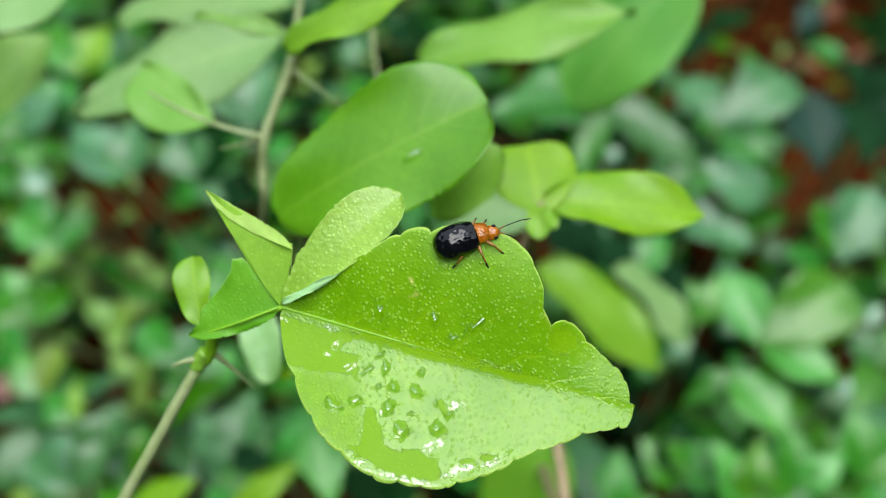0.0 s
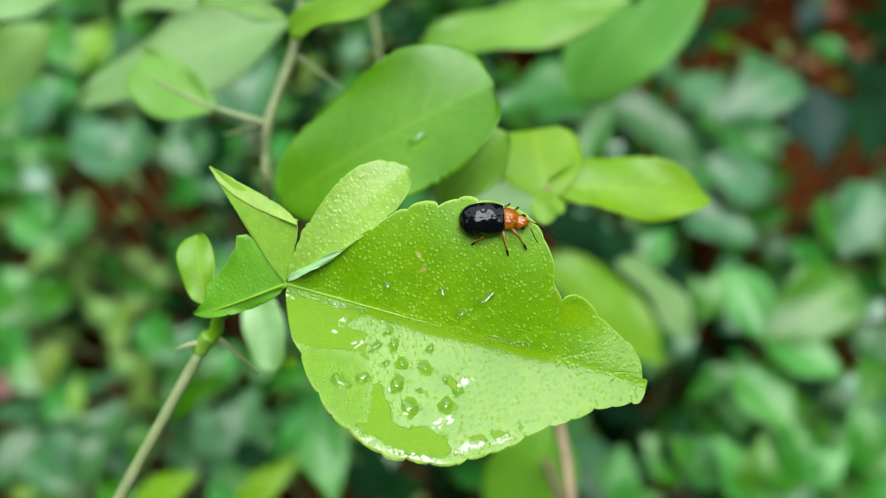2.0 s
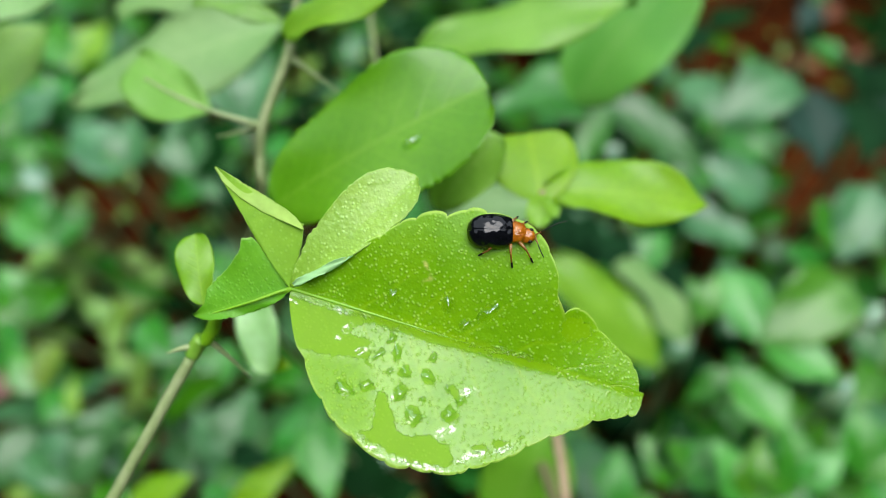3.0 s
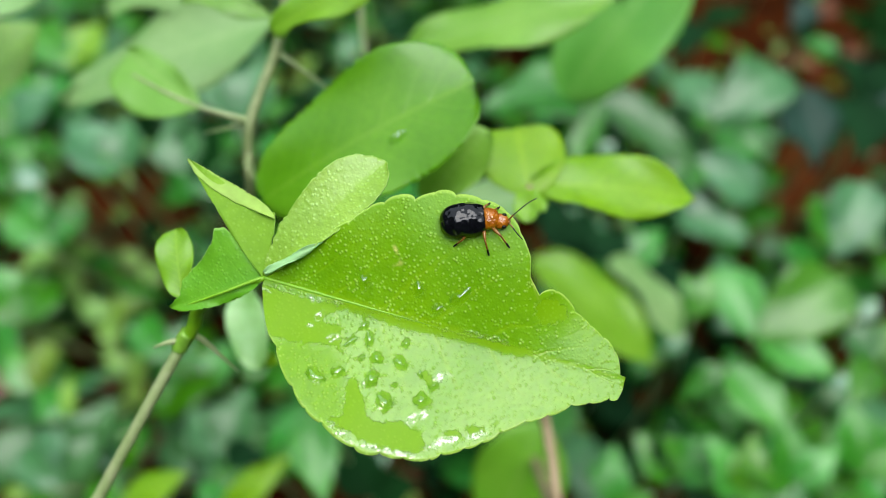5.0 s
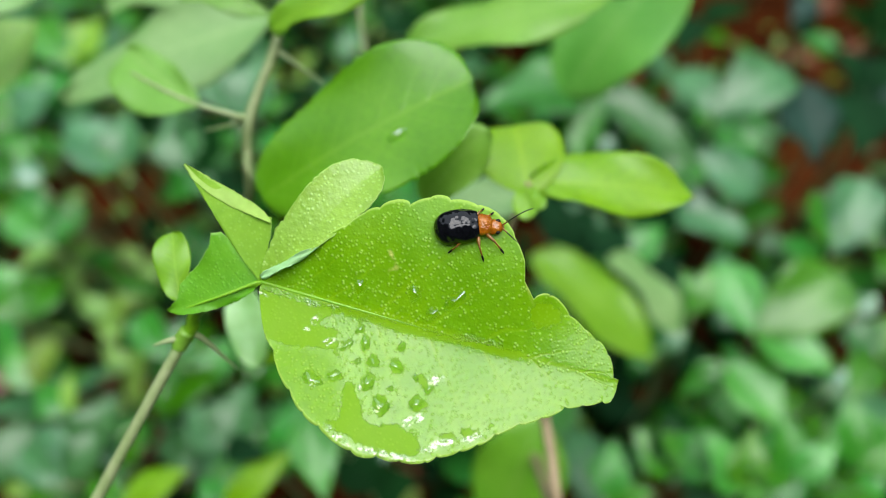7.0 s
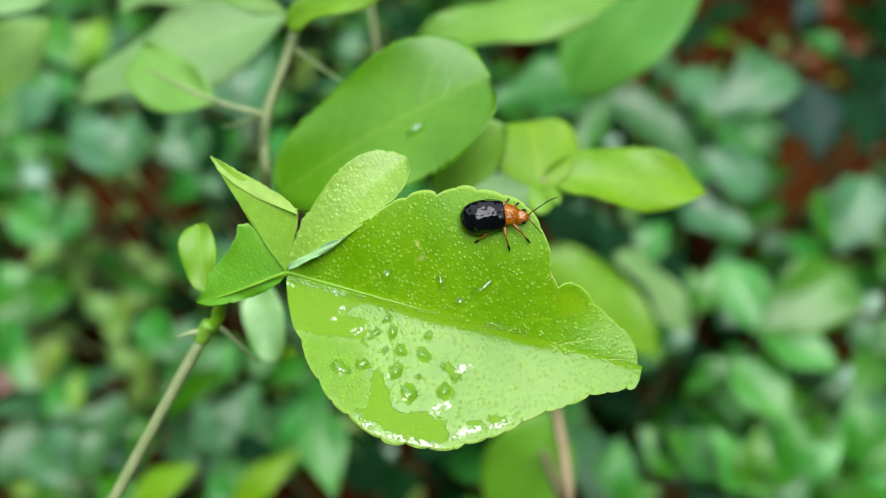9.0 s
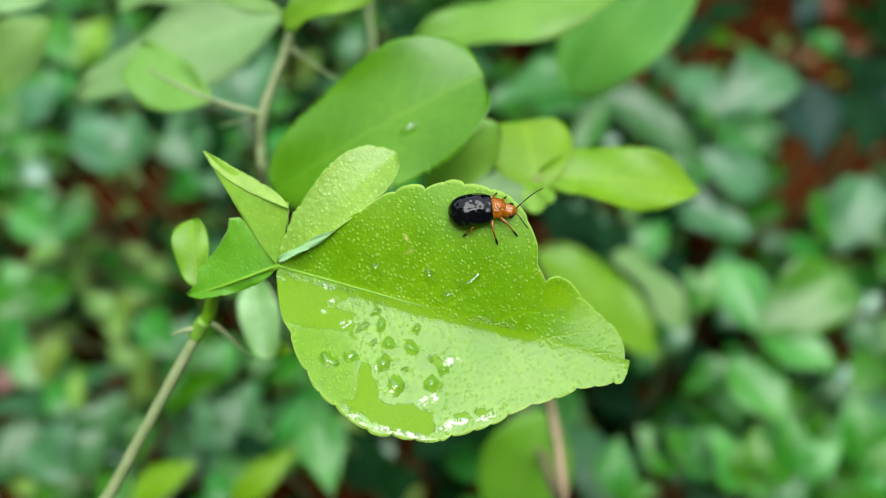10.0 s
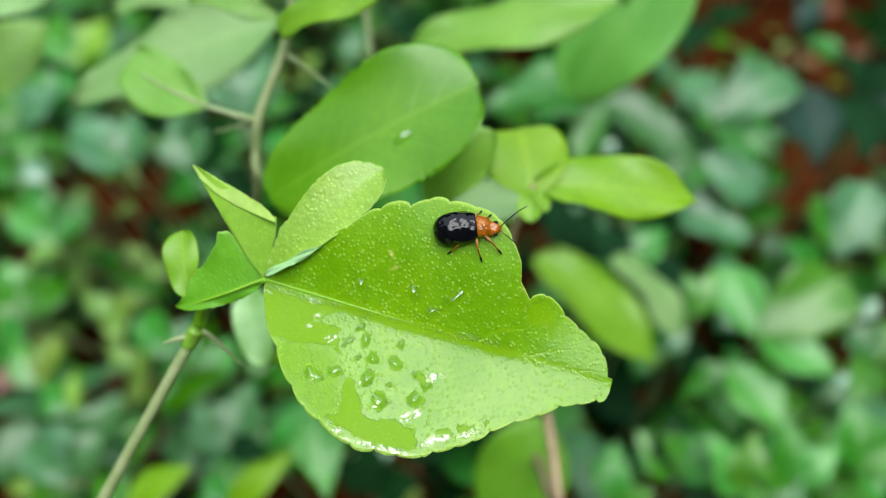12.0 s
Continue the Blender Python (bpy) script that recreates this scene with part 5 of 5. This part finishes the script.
legs = [
    leg((0.0030, -0.0007, 0.0007), (0.0041, -0.0017, 0.00100), (0.0050, -0.0028, 0.00010)),
    leg((0.0022, -0.0009, 0.0007), (0.0024, -0.0023, 0.00110), (0.0028, -0.0037, 0.00010)),
    leg((0.0006, -0.0010, 0.0007), (-0.0001, -0.0023, 0.00100), (-0.0010, -0.0029, 0.00010)),
    leg((0.0026, 0.0007, 0.0007), (0.0032, 0.0011, 0.00080), (0.0037, 0.0015, 0.00010)),
    leg((0.0018, 0.0009, 0.0007), (0.0023, 0.0016, 0.00100), (0.0026, 0.0019, 0.00010)),
    leg((0.0006, 0.0010, 0.0007), (0.0003, 0.0014, 0.00080), (0.0002, 0.0018, 0.00010)),
]
# the body leans towards the rim; the feet stay on the leaf
for ob in beetle.children:
    if ob not in legs:
        hinge = pose(0.0022, 0, 0, 0, 0, 8) @ pose(-0.0022, 0, 0) if ob.name.startswith(("wing_case", "abdomen")) else Matrix.Identity(4)
        ob.matrix_basis = LEAN @ hinge @ ob.matrix_basis


# ---- what moves ----
def leaf_path():
    """The large leaf sways on its shoot."""
    return [
        (0, pose(-0.02157, 0.05295, 0.33044, 35.82, 7.71, -13.64)),
        (0.5, pose(-0.02147, 0.05282, 0.33033, 36.61, 8.52, -12.87)),
        (1, pose(-0.02104, 0.05280, 0.33048, 36.55, 8.98, -12.55)),
        (1.5, pose(-0.02064, 0.05273, 0.33070, 37.28, 9.44, -12.46)),
        (2, pose(-0.02139, 0.05318, 0.33101, 36.38, 7.27, -13.44)),
        (2.5, pose(-0.02068, 0.05337, 0.33110, 36.21, 9.22, -12.88)),
        (3, pose(-0.02001, 0.05309, 0.33109, 36.46, 11.23, -12.56)),
        (5, pose(-0.02137, 0.05336, 0.33151, 34.99, 6.84, -14.27)),
        (5.5, pose(-0.02190, 0.05336, 0.33151, 35.13, 5.94, -14.28)),
        (6, pose(-0.02229, 0.05309, 0.33124, 35.67, 5.67, -14.36)),
        (6.5, pose(-0.02179, 0.05287, 0.33057, 35.85, 7.70, -14.43)),
        (7, pose(-0.02179, 0.05322, 0.33063, 35.83, 7.18, -14.05)),
        (9, pose(-0.02131, 0.05321, 0.33092, 37.02, 7.35, -13.56)),
        (9.5, pose(-0.02116, 0.05342, 0.33087, 36.51, 7.50, -14.06)),
        (10, pose(-0.02169, 0.05370, 0.33113, 35.28, 6.69, -14.16)),
        (10.5, pose(-0.02287, 0.05365, 0.33083, 35.35, 4.45, -14.96)),
        (11, pose(-0.02208, 0.05306, 0.32959, 36.97, 7.96, -14.61)),
        (11.5, pose(-0.02193, 0.05334, 0.32940, 36.45, 8.00, -14.22)),
        (12, pose(-0.02256, 0.05412, 0.32982, 36.15, 6.44, -14.91)),
    ]


def in_steps(rows, step=0.25):
    """The same path in even short steps, so that what lies on the leaf keeps its place there."""
    times = [t for t, _ in rows]
    turn, quats = None, []
    for _, m in rows:
        q = m.to_quaternion()
        if turn is not None:
            q.make_compatible(turn)
        turn = q
        quats.append(q)
    data = np.array([[*m.translation, *q] for (_, m), q in zip(rows, quats)])
    slope = np.gradient(data, times, axis=0)
    out = []
    for k in range(int(round(times[-1] / step)) + 1):
        t = k * step
        i = max(0, min(len(times) - 2, int(np.searchsorted(times, t, side="right")) - 1))
        w = times[i + 1] - times[i]
        f = (t - times[i]) / w
        v = (2 * f ** 3 - 3 * f ** 2 + 1) * data[i] + (f ** 3 - 2 * f ** 2 + f) * w * slope[i] + (3 * f ** 2 - 2 * f ** 3) * data[i + 1] + (f ** 3 - f ** 2) * w * slope[i + 1]
        q = Euler().to_quaternion()
        q.w, q.x, q.y, q.z = (float(c) for c in v[3:])
        out.append((t, Matrix.LocRotScale(Vector(v[:3].tolist()), q.normalized(), None)))
    return out


def on_leaf(x, y, heading, roll):
    """A stand on the blade (millimetres), x ahead along heading (degrees from the midrib)."""
    x, y, d = x * 0.001, y * 0.001, 0.0004
    hgt = lambda a, b: float(leaf_height(np.array(a), np.array(b)))
    n = Vector((-(hgt(x + d, y) - hgt(x - d, y)) / (2 * d), -(hgt(x, y + d) - hgt(x, y - d)) / (2 * d), 1)).normalized()
    ahead = Vector((math.cos(radians(heading)), math.sin(radians(heading)), 0))
    side = n.cross(ahead).normalized()
    ahead = side.cross(n)
    m = Matrix((ahead, side, n)).transposed().to_4x4()
    m.translation = (x, y, hgt(x, y))
    return m @ pose(0, 0, 0.0, roll, 0, 0)


def motions():
    sway = in_steps(leaf_path())
    base = shoot.matrix_basis.inverted()
    for ob in young:
        home = shoot.matrix_basis @ ob.matrix_basis
        local = LEAF_HOME.inverted() @ home
        walk(ob, [(t, base @ m @ local) for t, m in sway])
    for ob, local in drops:
        walk(ob, [(t, m @ local) for t, m in sway])
    # the beetle creeps along the rim, then rests
    steps = [(0.0, 18.4, 13.2, 28), (0.5, 18.8, 13.2, 24), (1.0, 19.3, 13.0, 18), (1.5, 20.2, 13.1, 16), (2.0, 20.64, 13.1, 11), (2.5, 20.75, 13.1, 8), (3.0, 20.6, 13.2, 9), (5.0, 21.3, 12.5, 13), (7.0, 21.25, 12.35, 14), (12.0, 21.32, 12.28, 15)]
    rows = []
    for t, m in sway:
        x, y, a = (float(np.interp(t, [s[0] for s in steps], [s[k] for s in steps])) for k in (1, 2, 3))
        rows.append((t, m @ on_leaf(x, y, a, 0.0)))
    walk(beetle, rows)
    # it steps while it creeps
    for i, ob in enumerate(legs):
        swing = [(0.0, 0)]
        for k in range(1, 9):
            swing.append((0.25 * k, (9 if (k + i) % 2 else -9) * (1 - 0.09 * k)))
        swing += [(2.5, 0), (12.0, 0)]
        here = ob.location.copy()
        walk(ob, [(t, pose(here.x, here.y, here.z, 0, 0, a)) for t, a in swing])
    # feelers: lift and turn, seconds, degrees up, degrees aside
    waves = (
        [(0, 5, -15), (0.5, -2, -12), (1, 2, -14), (1.5, -8, -20), (2, -20, -45), (2.5, -5, -5), (3, 5, 12), (4.8, 6, 12), (5.1, 8, 25), (5.5, 12, 45), (5.8, 12, 48), (6.1, 8, 30), (6.5, 4, 10), (7, 4, 10), (9, 4, 12), (10.5, 5, 18), (11, 0, -10), (11.5, 4, 12), (12, 5, 18)],
        [(0, -5, -10), (0.5, -8, -15), (1, -10, -10), (1.5, -12, -25), (2, -12, -40), (2.5, -12, -45), (3, -12, -40), (5, -12, -30), (6, -14, -25), (7, -10, -22), (9, -10, -30), (10.5, -12, -35), (12, -10, -20)],
    )
    for ob, rows in zip(feelers, waves):
        here = ob.matrix_basis.copy()
        walk(ob, [(t, here @ pose(0, 0, 0, 0, -up, aside)) for t, up, aside in rows])


motions()
